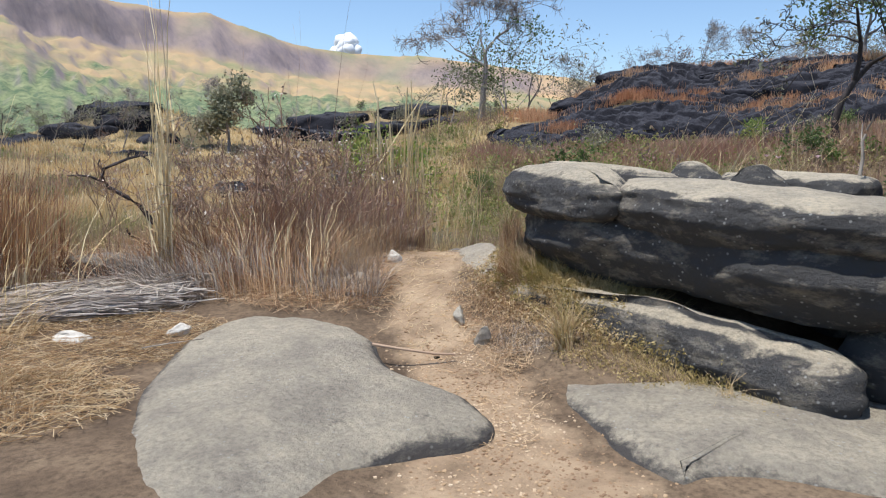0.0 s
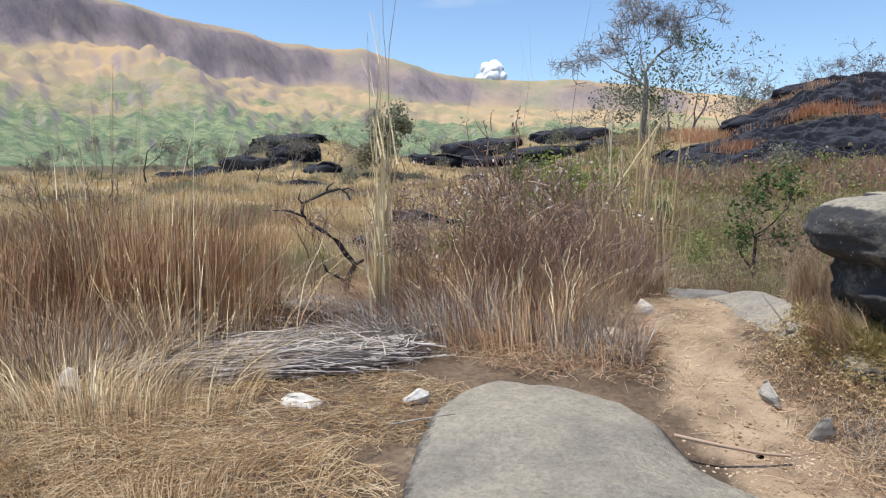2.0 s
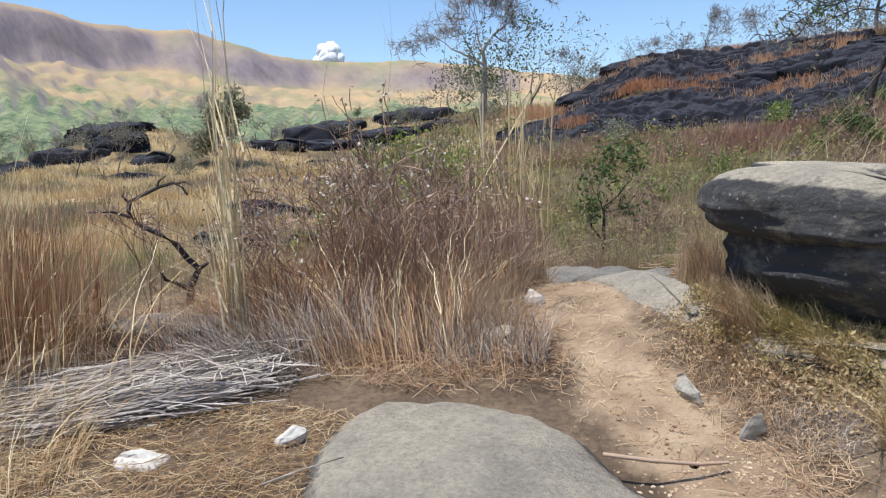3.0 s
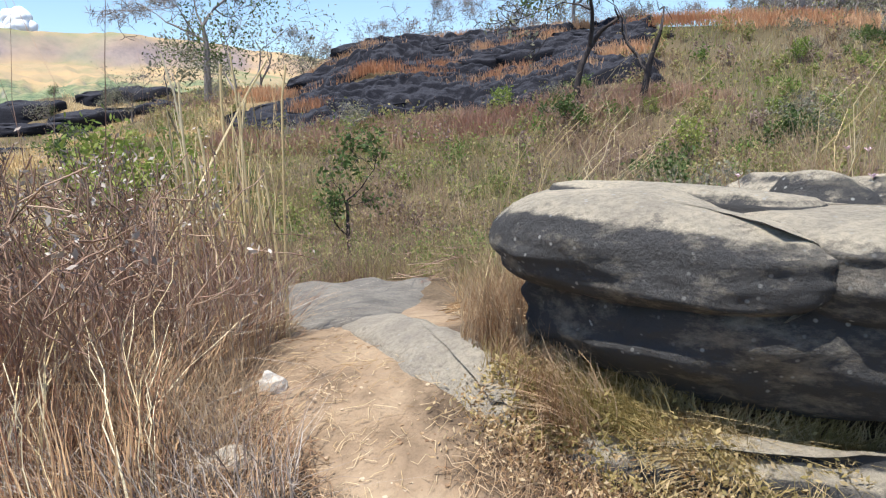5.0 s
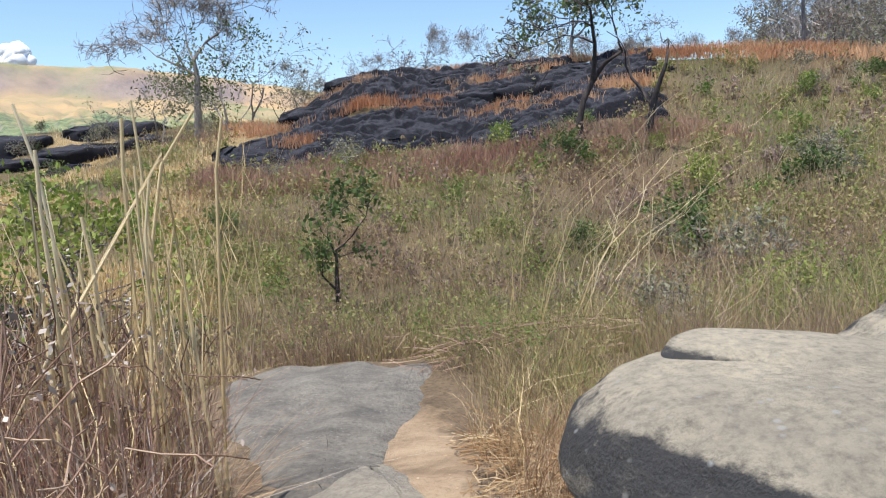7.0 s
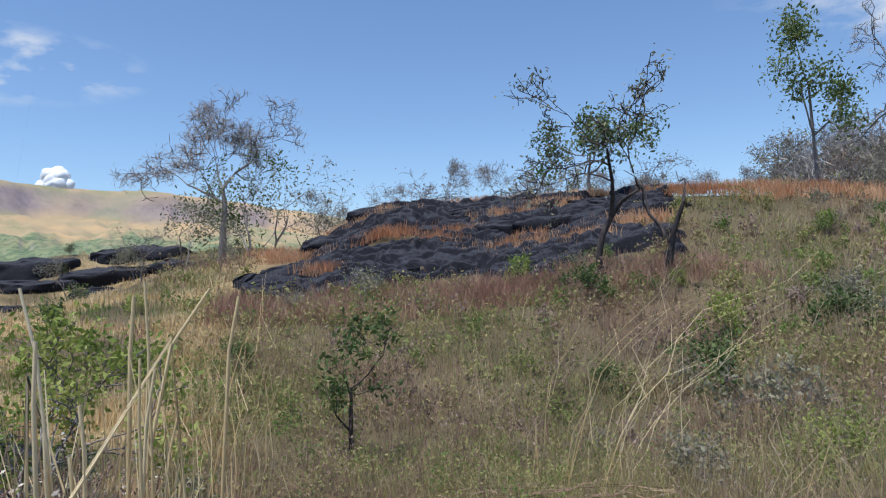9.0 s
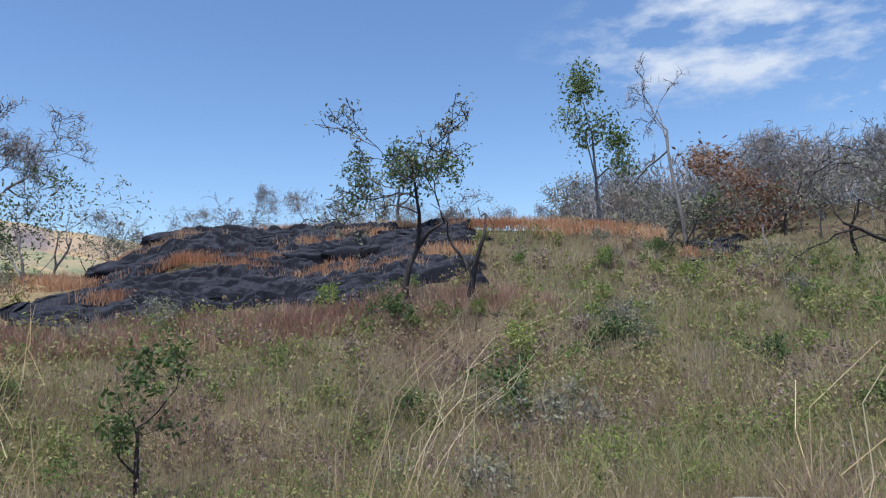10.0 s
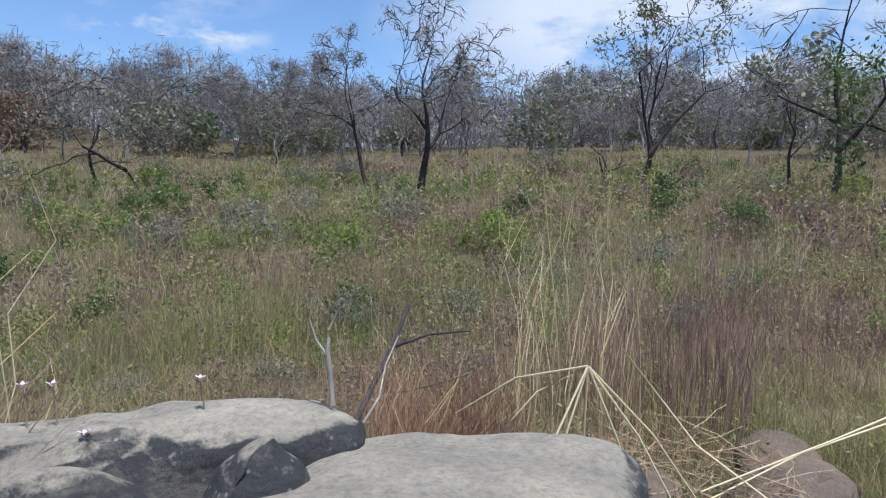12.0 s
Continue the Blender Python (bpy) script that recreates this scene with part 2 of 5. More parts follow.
def mesa_material():
    m, nt, b = principled("mesa_rock_and_scrub", 0.95, 0.1)
    pos = nt.nodes.new("ShaderNodeNewGeometry").outputs["Position"]
    up = up_mask(nt, 0.62, 0.93)
    sep = nt.nodes.new("ShaderNodeSeparateXYZ")
    nt.links.new(pos, sep.inputs[0])
    rock = ramp(nt, noise_node(nt, pos, 0.02, 8, 0.7, (1, 1, 0.45)), [(0.3, (0.2, 0.17, 0.185)), (0.5, (0.31, 0.25, 0.25)), (0.7, (0.42, 0.33, 0.29))])
    grass = ramp(nt, noise_node(nt, pos, 0.004, 5, 0.6), [(0.35, (0.24, 0.25, 0.13)), (0.5, (0.4, 0.3, 0.18)), (0.65, (0.5, 0.345, 0.18))])
    scrub = ramp(nt, noise_node(nt, pos, 0.05, 8, 0.8), [(0.42, (0.1, 0.145, 0.085)), (0.6, (0.27, 0.295, 0.155))])
    low = math_node(nt, "ADD", math_node(nt, "DIVIDE", sep.outputs[2], 190.0), math_node(nt, "MULTIPLY", math_node(nt, "SUBTRACT", noise_node(nt, pos, 0.006, 6, 0.65), 0.5), 1.6))
    cover = mix(nt, ramp(nt, low, [(0.45, (0, 0, 0)), (0.75, (1, 1, 1))]), scrub, grass)
    col = mix(nt, up, rock, cover)
    nt.links.new(col, b.inputs["Base Color"])
    bump(nt, b, noise_node(nt, pos, 0.022, 9, 0.72, (1, 1, 0.5)), 0.7, 9.0)
    return m


GROUND = ground_material()
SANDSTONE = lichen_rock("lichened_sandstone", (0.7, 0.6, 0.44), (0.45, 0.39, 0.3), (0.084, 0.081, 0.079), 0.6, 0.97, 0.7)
PAD_ROCK = lichen_rock("dark_path_rock", (0.36, 0.32, 0.26), (0.2, 0.18, 0.155), (0.07, 0.066, 0.06), 0.6, 0.97, 0.5)
SLAB_ROCK = lichen_rock("worn_slab_rock", (0.58, 0.505, 0.38), (0.36, 0.315, 0.25), (0.1, 0.092, 0.085), 0.62, 0.97, 0.5)
PATH_ROCK = lichen_rock("pale_path_rock", (0.55, 0.48, 0.37), (0.4, 0.35, 0.28), (0.12, 0.11, 0.1), 0.3, 0.8)
BROWN_ROCK = lichen_rock("brown_weathered_rock", (0.36, 0.26, 0.18), (0.24, 0.18, 0.135), (0.1, 0.08, 0.065), 0.3, 0.8, 0.2)
# black rock; the paler bluish tops are a sheen painted into the colour
SCORCHED = lichen_rock("scorched_black_rock", (0.06, 0.06, 0.07), (0.036, 0.036, 0.044), (0.014, 0.014, 0.019), 0.5, 0.95, 0.05)
MESA = mesa_material()
STRAW = plant("golden_straw", [(0.2, (0.33, 0.2, 0.1)), (0.5, (0.5, 0.355, 0.19)), (0.8, (0.65, 0.51, 0.32))], translucent=0.25, spread=1.8)
GOLD = plant("pale_meadow_straw", [(0.2, (0.5, 0.35, 0.16)), (0.5, (0.66, 0.49, 0.25)), (0.8, (0.74, 0.6, 0.37))], scale=0.3, translucent=0.25, spread=1.2)
CANE = plant("pale_golden_cane", [(0.2, (0.55, 0.4, 0.2)), (0.5, (0.7, 0.55, 0.3)), (0.8, (0.78, 0.66, 0.43))], spread=1.5)
REED = plant("brown_reed", [(0.2, (0.2, 0.095, 0.06)), (0.5, (0.36, 0.2, 0.115)), (0.8, (0.55, 0.36, 0.2))], scale=0.9, translucent=0.15, spread=2.0)
ASHY = plant("grey_dead_straw", [(0.2, (0.22, 0.17, 0.14)), (0.5, (0.36, 0.3, 0.25)), (0.8, (0.55, 0.48, 0.4))], scale=1.2, spread=2.0)
PALEREED = plant("silver_grey_reed", [(0.2, (0.16, 0.13, 0.115)), (0.5, (0.28, 0.24, 0.21)), (0.8, (0.47, 0.415, 0.365))], scale=1.2, spread=2.0)
TWIG = plant("red_brown_twig", [(0.2, (0.16, 0.1, 0.075)), (0.5, (0.3, 0.19, 0.135)), (0.8, (0.45, 0.32, 0.22))])
FIELD = plant("mixed_field_grass", [(0.08, (0.14, 0.2, 0.055)), (0.36, (0.3, 0.3, 0.11)), (0.58, (0.5, 0.41, 0.2)), (0.82, (0.27, 0.185, 0.135))], scale=0.13, translucent=0.35)
FORB = plant("olive_forb_leaf", [(0.1, (0.14, 0.2, 0.05)), (0.4, (0.26, 0.28, 0.085)), (0.62, (0.4, 0.34, 0.15)), (0.85, (0.28, 0.19, 0.14))], 0.7, 0.13, 0.35)
GREENHERB = plant("fresh_herb_leaf", [(0.2, (0.13, 0.21, 0.05)), (0.5, (0.21, 0.28, 0.07)), (0.8, (0.31, 0.33, 0.1))], 0.7, 0.3, 0.35)
WITHERED = plant("withered_herb", [(0.2, (0.2, 0.135, 0.115)), (0.5, (0.28, 0.2, 0.165)), (0.8, (0.37, 0.28, 0.22))], 0.8, 0.3, 0.25)
GOLDEN_HAY = plant("khaki_hay", [(0.2, (0.36, 0.29, 0.16)), (0.5, (0.47, 0.39, 0.23)), (0.8, (0.57, 0.48, 0.31))], 0.85, 0.2, 0.3)
DRYBROWN = plant("brown_dry_grass", [(0.2, (0.26, 0.15, 0.085)), (0.5, (0.41, 0.27, 0.155)), (0.8, (0.58, 0.43, 0.27))], scale=0.8, translucent=0.2, spread=1.6)
HERB = plant("yellow_green_herb", [(0.2, (0.3, 0.24, 0.09)), (0.5, (0.45, 0.35, 0.16)), (0.8, (0.56, 0.43, 0.24))], scale=1.5, translucent=0.3, spread=1.6)
RUST = plant("rust_dry_grass", [(0.2, (0.45, 0.21, 0.11)), (0.5, (0.6, 0.33, 0.18)), (0.8, (0.68, 0.43, 0.25))], translucent=0.25)
PINKHAY = plant("reddish_hay", [(0.2, (0.36, 0.2, 0.14)), (0.5, (0.46, 0.29, 0.2)), (0.8, (0.55, 0.39, 0.26))], translucent=0.3)
PINK = plant("pinkish_dry_grass", [(0.2, (0.24, 0.135, 0.105)), (0.5, (0.34, 0.21, 0.16)), (0.8, (0.46, 0.32, 0.23))], translucent=0.3)
LEAF = plant("green_leaf", [(0.2, (0.07, 0.11, 0.035)), (0.5, (0.115, 0.16, 0.05)), (0.8, (0.18, 0.22, 0.075))], 0.6, 0.5, 0.3)
BRIGHT = plant("bright_leaf", [(0.2, (0.14, 0.2, 0.045)), (0.5, (0.23, 0.29, 0.06)), (0.8, (0.36, 0.38, 0.11))], 0.6, 0.5, 0.35)
DULL = plant("dusty_leaf", [(0.2, (0.17, 0.175, 0.11)), (0.5, (0.24, 0.24, 0.155)), (0.8, (0.33, 0.3, 0.2))], 0.7, 0.5, 0.25)
RUSTLEAF = plant("withered_leaf", [(0.2, (0.2, 0.1, 0.06)), (0.5, (0.28, 0.16, 0.1)), (0.8, (0.35, 0.22, 0.14))], 0.8, 0.5, 0.25)
# twig and bark greys are lightened: the wood's aerial haze is in their colour
TWIGGREY = plant("hazed_grey_twig_mass", [(0.2, (0.2, 0.185, 0.175)), (0.5, (0.3, 0.275, 0.26)), (0.8, (0.41, 0.37, 0.34))], 0.9, 0.08, 0.2)
BARK = bark("hazed_grey_bark", (0.14, 0.125, 0.12), (0.28, 0.245, 0.225))
CHAR = bark("charred_bark", (0.035, 0.03, 0.03), (0.085, 0.07, 0.065))
PALEBARK = bark("pale_dead_wood", (0.2, 0.17, 0.14), (0.42, 0.37, 0.31))
PETAL = plant("pale_pink_petal", [(0.3, (0.72, 0.45, 0.55)), (0.7, (0.82, 0.62, 0.68))], 0.6)
def pebble_stone(name, a, c):
    m, nt, b = principled(name, 0.85, 0.25)
    co = nt.nodes.new("ShaderNodeTexCoord").outputs["Object"]
    n = noise_node(nt, co, 30.0, 7, 0.7)
    nt.links.new(ramp(nt, n, [(0.35, a), (0.65, c)]), b.inputs["Base Color"])
    bump(nt, b, n, 0.4, 0.004)
    return m


WHITESTONE = pebble_stone("white_quartz_stone", (0.48, 0.43, 0.36), (0.7, 0.66, 0.58))
TANSTONE = pebble_stone("tan_stone", (0.38, 0.32, 0.24), (0.56, 0.49, 0.39))
GREYSTONE = pebble_stone("grey_stone", (0.26, 0.235, 0.195), (0.42, 0.38, 0.31))
PEBBLE = plant("gravel", [(0.2, (0.24, 0.15, 0.09)), (0.5, (0.42, 0.29, 0.17)), (0.8, (0.6, 0.47, 0.33))], 0.9, 2.0)


# ---- ground: one sheet to the horizon ----
def build_ground():
    az = np.linspace(0, 2 * np.pi, 361)[:-1]
    rr = np.concatenate([[0.02], np.geomspace(0.25, 4700, 230)])
    a, r = np.meshgrid(az, rr)
    x, y = 1.2 + r * np.sin(a), 4.6 + r * np.cos(a)
    z = ground_z(x, y)
    n, k = len(az), len(rr)
    i, j = np.meshgrid(np.arange(n), np.arange(k - 1))
    quads = np.stack([j * n + i, (j + 1) * n + i, (j + 1) * n + (i + 1) % n, j * n + (i + 1) % n], -1).reshape(-1, 4)[:, ::-1]
    ob = grid_mesh("ground", np.stack([x, y, z], -1).reshape(-1, 3), quads, GROUND)
    mask = np.clip(0.5 - path_distance(x, y) / 0.5, 0, 1).ravel()
    at = ob.data.attributes.new("trail", "FLOAT", "POINT")
    at.data.foreach_set("value", mask.astype(np.float32))
    r = np.hypot(x - 1, y - 5)
    gold = sig((waves(x, y, 9, 14) + 0.2) / 0.12) * sig((-x - 2.2) / 0.6) * sig((y - 8.3) / 0.4) * sig((60 - r) / 4)
    at = ob.data.attributes.new("meadow", "FLOAT", "POINT")
    at.data.foreach_set("value", gold.ravel().astype(np.float32))
    tagged(ob, "dry sandy ground with straw litter and a trodden path", "ground", kind="structure")


build_ground()


def build_mesa():
    """The long table mountain behind the valley: scree and scrub below, cliffs above."""
    az = np.linspace(-88, 14, 300)
    rr = np.linspace(0, 1, 90)
    a, s = np.meshgrid(az, rr)
    top = np.interp(a, [-90, -59, -50, -43.6, -36, -29.5, -26.7, -23, -15, -5, 6, 14], [14, 13.2, 12.1, 10.9, 9.6, 9.4, 8.4, 7.6, 7.1, 6.4, 4.5, 0.0])
    near, rim = 420.0, np.interp(a, [-90, -60, -45, -30, -10, 14], [1250, 1350, 1700, 2200, 2600, 2900])
    xx, yy = a * 30, s * 1000
    gully = waves(xx, yy * 0.6, 330, 11, 3)
    d = near + s * (rim * 1.25 - near) + gully * 14 * s
    f = (d - near) / (rim - near)
    talus = 0.66 * np.clip(f / 0.86, 0, 1) ** 1.55
    cliff = 0.34 * np.clip((f - 0.86 - 0.02 * gully) / 0.06, 0, 1) ** 0.8
    spur = 0.16 * np.exp(-((a + 43 + 14 * (f - 0.5)) / 3.6) ** 2) * np.exp(-((f - 0.62) / 0.22) ** 2)
    spur = spur + 0.10 * np.exp(-((a + 60 + 10 * (f - 0.5)) / 4) ** 2) * np.exp(-((f - 0.5) / 0.25) ** 2)
    rough = (0.02 * waves(xx, yy, 120, 12, 4) + 0.016 * waves(xx, yy, 48, 13, 3)) * np.clip(f * 2, 0, 1) * np.clip((0.88 - f) * 12, 0, 1)
    h = (talus + cliff + spur + rough) * rim * np.tan(np.radians(top)) * (1 + 0.004 * waves(xx, yy * 0, 150, 5, 3))
    x, y = 1 + d * np.sin(np.radians(a)), 5 + d * np.cos(np.radians(a))
    n, k = len(az), len(rr)
    i, j = np.meshgrid(np.arange(n - 1), np.arange(k - 1))
    quads = np.stack([j * n + i, (j + 1) * n + i, (j + 1) * n + i + 1, j * n + i + 1], -1).reshape(-1, 4)[:, ::-1]
    ob = grid_mesh("mesa", np.stack([x, y, h - 2], -1).reshape(-1, 3), quads, MESA)
    tagged(ob, "long flat-topped mountain with pink cliffs and scrubby slopes", "mountain", kind="structure")


build_mesa()


# ---- rocks ----
def spline(points, n):
    """A closed smooth line through the points, n samples."""
    p = np.array(points, float)
    m = len(p)
    out = []
    for q in np.linspace(0, m, n, endpoint=False):
        i, t = int(q) % m, q - int(q)
        a, b, c, d = p[i - 1], p[i], p[(i + 1) % m], p[(i + 2) % m]
        out.append(0.5 * (2 * b + (c - a) * t + (2 * a - 5 * b + 4 * c - d) * t * t + (3 * b - a - 3 * c + d) * t**3))
    return np.array(out)


def rock_mesh(outline, bottom, top, profile, rough=0.04, n=110, cap=10, dome=0.03, seed=0.0, grain=1.0, bands=11, layers=0.0):
    """Rings up the side after profile (height from 0 to 1, inset in metres), then a worn cap. top(x, y) gives the upper surface."""
    line = spline(outline, n)
    mid = line.mean(0)
    tang = np.roll(line, -1, 0) - np.roll(line, 1, 0)
    norm = np.stack([tang[:, 1], -tang[:, 0]], -1)
    norm /= np.linalg.norm(norm, axis=1)[:, None] + 1e-9
    if ((line - mid) * norm).sum() < 0:
        norm = -norm
    rings = []
    knots = np.array(profile, float)
    along = np.concatenate([[0], np.cumsum(np.hypot(np.diff(knots[:, 0]), np.diff(knots[:, 1]) * 2))])
    even = np.linspace(0, along[-1], bands)
    for h, inset in zip(np.interp(even, along, knots[:, 0]), np.interp(even, along, knots[:, 1])):
        p = line - norm * inset
        zt = np.array([top(*q) for q in p])
        rings.append(np.column_stack([p, bottom + (zt - bottom) * h]))
    last = profile[-1][1]
    for c in range(1, cap):
        k = 1 - c / cap
        p = mid + (line - norm * last - mid) * k
        rings.append(np.column_stack([p, [top(*q) + dome * (1 - k * k) for q in p]]))
    pts = np.concatenate(rings + [[[*mid, top(*mid) + dome]]])
    for v in pts:
        s = Vector((v[0] * grain + seed, v[1] * grain - seed, v[2] * grain * 2.2))
        d = noise.noise_vector(s * 1.1) * rough * 1.6 + noise.noise_vector(s * 3.4) * rough * 0.7 + noise.noise_vector(s * 9) * rough * 0.3
        v += np.array((d.x, d.y, d.z * 0.55))
        if layers:
            away = np.array((v[0] - mid[0], v[1] - mid[1]))
            v[:2] += away / (np.linalg.norm(away) + 0.3) * layers * (noise.noise(Vector((s.x * 0.7, s.y * 0.7, v[2] * 11 + seed))) + 0.5 * noise.noise(Vector((s.x * 2.5, s.y * 2.5, v[2] * 26))))
    faces = []
    for j in range(len(rings) - 1):
        for i in range(n):
            faces.append((j * n + i, j * n + (i + 1) % n, (j + 1) * n + (i + 1) % n, (j + 1) * n + i))
    e, j = len(pts) - 1, (len(rings) - 1) * n
    faces += [(j + i, j + (i + 1) % n, e) for i in range(n)]
    area = sum(line[i][0] * line[(i + 1) % n][1] - line[(i + 1) % n][0] * line[i][1] for i in range(n))
    if area < 0:
        faces = [f[::-1] for f in faces]
    return pts, faces


def rock(name, outline, bottom, top, profile, material, label, category="rock", parent=None, group="", **kw):
    pts, faces = rock_mesh(outline, bottom, top, profile, **kw)
    ob = link_mesh(name, pts, faces, material, parent)
    if parent is None:
        tagged(ob, label, category, group)
    elif label:
        ob["label"] = label
    return ob


SIDE = [(0, 0.12), (0.15, 0.03), (0.4, 0.0), (0.65, 0.015), (0.85, 0.06), (0.96, 0.14), (1.0, 0.25)]
BLOCK = [(0, 0.0), (0.3, 0.0), (0.6, 0.01), (0.85, 0.03), (0.96, 0.07), (1.0, 0.14)]
KNOB = [(0, 0.0), (0.3, 0.0), (0.55, 0.01), (0.75, 0.03), (0.9, 0.07), (1.0, 0.12)]
SUNK = [(0, 0.0), (0.5, 0.0), (0.9, 0.03), (0.96, 0.1), (1.0, 0.26)]
LOW = [(0, 0.0), (0.5, 0.02), (0.85, 0.07), (1.0, 0.18)]

rock("slab_rock", [(0.06, 2.78), (-0.3, 3.4), (-0.52, 3.97), (-0.66, 4.62), (-0.5, 5.25), (-0.14, 5.6), (0.42, 5.45), (0.77, 4.86), (1.05, 4.38), (1.4, 4.2), (1.68, 3.9), (1.77, 3.62), (1.66, 3.34), (1.42, 3.18), (1.24, 2.95), (1.2, 2.4), (0.7, 2.1), (0.25, 2.25)],
     -0.3, lambda x, y: 0.055 + 0.03 * (y - 3.5), LOW, SLAB_ROCK, "grey weathered sandstone slab bedded flat in the path", rough=0.035, dome=0.05, n=150, cap=16)
rock("slab_rock", [(1.83, 4.41), (2.05, 3.88), (2.27, 3.46), (2.54, 3.15), (2.84, 3.22), (3.4, 3.1), (4.2, 2.9), (5.2, 3.2), (5.0, 4.2), (4.0, 4.6), (3.2, 4.6), (2.5, 4.75), (2.0, 4.65)],
     -0.3, lambda x, y: 0.07, LOW, SLAB_ROCK, "broad pale rock slab level with the gravel", rough=0.03, dome=0.04, n=130, cap=14, seed=3.0)
rock("path_rock", [(1.25, 5.72), (1.0, 6.3), (0.85, 6.95), (0.7, 7.7), (0.72, 8.5), (1.05, 8.75), (1.36, 8.4), (1.4, 7.7), (1.48, 7.1), (1.58, 6.4), (1.6, 5.8), (1.45, 5.6)],
     -0.6, lambda x, y: gz(x, y) + 0.065 - 0.06 * max(0.0, y - 7.5) + 0.012 * float(waves(x, y, 0.6, 33, 2)), SUNK, PATH_ROCK, "bare pale bedrock tongue worn smooth along the path", rough=0.03, dome=0.02, n=150, cap=12, seed=5.0)
rock("path_rock", [(0.5, 7.75), (0.42, 8.5), (0.2, 9.3), (0.05, 10.3), (0.0, 11.3), (0.6, 12.1), (1.4, 11.9), (2.05, 11.3), (2.0, 10.4), (1.75, 9.6), (1.42, 8.7), (1.3, 8.0), (0.95, 7.55)],
     -1.2, lambda x, y: gz(x, y) + 0.04 + 0.016 * float(waves(x, y, 0.8, 34, 3)), SUNK, PAD_ROCK, "flat grey bedrock pad where the path meets the valley grass", rough=0.03, dome=0.02, n=150, cap=12, seed=6.0)

# the big table rock: a base body, and a thick lip cracked off along its left end
table_top = lambda x, y: 1.27 + 0.04 * (y - 5.4) - 0.035 * (x - 2.2)
table = empty("table_rock", 2.6, 5.2, 0.3)
tagged(table, "large flat-topped sandstone boulder blackened by lichen with cracked layers", "boulder")


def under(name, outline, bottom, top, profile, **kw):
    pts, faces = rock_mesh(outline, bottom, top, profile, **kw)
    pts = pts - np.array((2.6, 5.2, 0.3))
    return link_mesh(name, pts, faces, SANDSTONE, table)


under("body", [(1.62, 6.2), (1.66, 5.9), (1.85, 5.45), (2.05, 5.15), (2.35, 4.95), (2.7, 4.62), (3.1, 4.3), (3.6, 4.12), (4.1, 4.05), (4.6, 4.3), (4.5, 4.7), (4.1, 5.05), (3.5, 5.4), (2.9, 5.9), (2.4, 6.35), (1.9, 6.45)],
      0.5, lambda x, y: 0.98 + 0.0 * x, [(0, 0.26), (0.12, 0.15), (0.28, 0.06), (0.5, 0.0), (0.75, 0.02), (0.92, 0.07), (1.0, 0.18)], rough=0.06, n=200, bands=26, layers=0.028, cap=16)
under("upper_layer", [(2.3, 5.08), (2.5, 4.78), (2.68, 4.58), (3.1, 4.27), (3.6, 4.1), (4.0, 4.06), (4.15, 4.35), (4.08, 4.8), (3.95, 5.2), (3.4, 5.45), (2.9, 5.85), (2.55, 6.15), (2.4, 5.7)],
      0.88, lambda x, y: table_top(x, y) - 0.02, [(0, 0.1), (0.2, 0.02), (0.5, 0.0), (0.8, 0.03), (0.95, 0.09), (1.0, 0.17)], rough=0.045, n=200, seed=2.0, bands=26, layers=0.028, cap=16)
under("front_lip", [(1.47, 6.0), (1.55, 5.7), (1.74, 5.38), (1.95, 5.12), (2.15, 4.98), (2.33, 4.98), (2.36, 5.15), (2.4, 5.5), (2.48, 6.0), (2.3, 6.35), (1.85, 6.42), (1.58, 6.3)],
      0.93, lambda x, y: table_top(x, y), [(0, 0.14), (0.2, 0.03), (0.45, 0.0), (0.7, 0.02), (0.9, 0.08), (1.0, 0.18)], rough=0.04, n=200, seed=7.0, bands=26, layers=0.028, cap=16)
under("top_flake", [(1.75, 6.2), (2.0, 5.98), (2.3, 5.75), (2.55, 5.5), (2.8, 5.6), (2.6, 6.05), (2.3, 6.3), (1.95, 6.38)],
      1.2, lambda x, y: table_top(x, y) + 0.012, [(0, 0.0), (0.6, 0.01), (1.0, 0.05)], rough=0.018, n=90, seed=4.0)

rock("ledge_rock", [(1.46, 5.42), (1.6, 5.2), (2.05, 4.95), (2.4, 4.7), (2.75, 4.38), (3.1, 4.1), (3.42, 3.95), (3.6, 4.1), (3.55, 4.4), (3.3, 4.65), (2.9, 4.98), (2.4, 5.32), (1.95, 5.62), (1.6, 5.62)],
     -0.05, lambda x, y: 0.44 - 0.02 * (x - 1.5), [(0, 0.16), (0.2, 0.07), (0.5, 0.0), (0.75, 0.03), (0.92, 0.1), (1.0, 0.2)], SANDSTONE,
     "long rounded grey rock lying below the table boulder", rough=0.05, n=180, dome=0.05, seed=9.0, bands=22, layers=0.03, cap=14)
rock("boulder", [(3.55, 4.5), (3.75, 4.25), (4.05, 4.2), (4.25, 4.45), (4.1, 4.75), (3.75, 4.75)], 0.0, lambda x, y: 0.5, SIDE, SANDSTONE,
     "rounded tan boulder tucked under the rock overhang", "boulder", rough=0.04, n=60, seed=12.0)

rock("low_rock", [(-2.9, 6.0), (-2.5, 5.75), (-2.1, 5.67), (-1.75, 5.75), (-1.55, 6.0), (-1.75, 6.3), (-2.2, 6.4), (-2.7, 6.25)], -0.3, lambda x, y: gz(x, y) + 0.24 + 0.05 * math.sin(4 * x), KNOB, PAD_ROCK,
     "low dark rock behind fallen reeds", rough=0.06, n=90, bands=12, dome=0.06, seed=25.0)
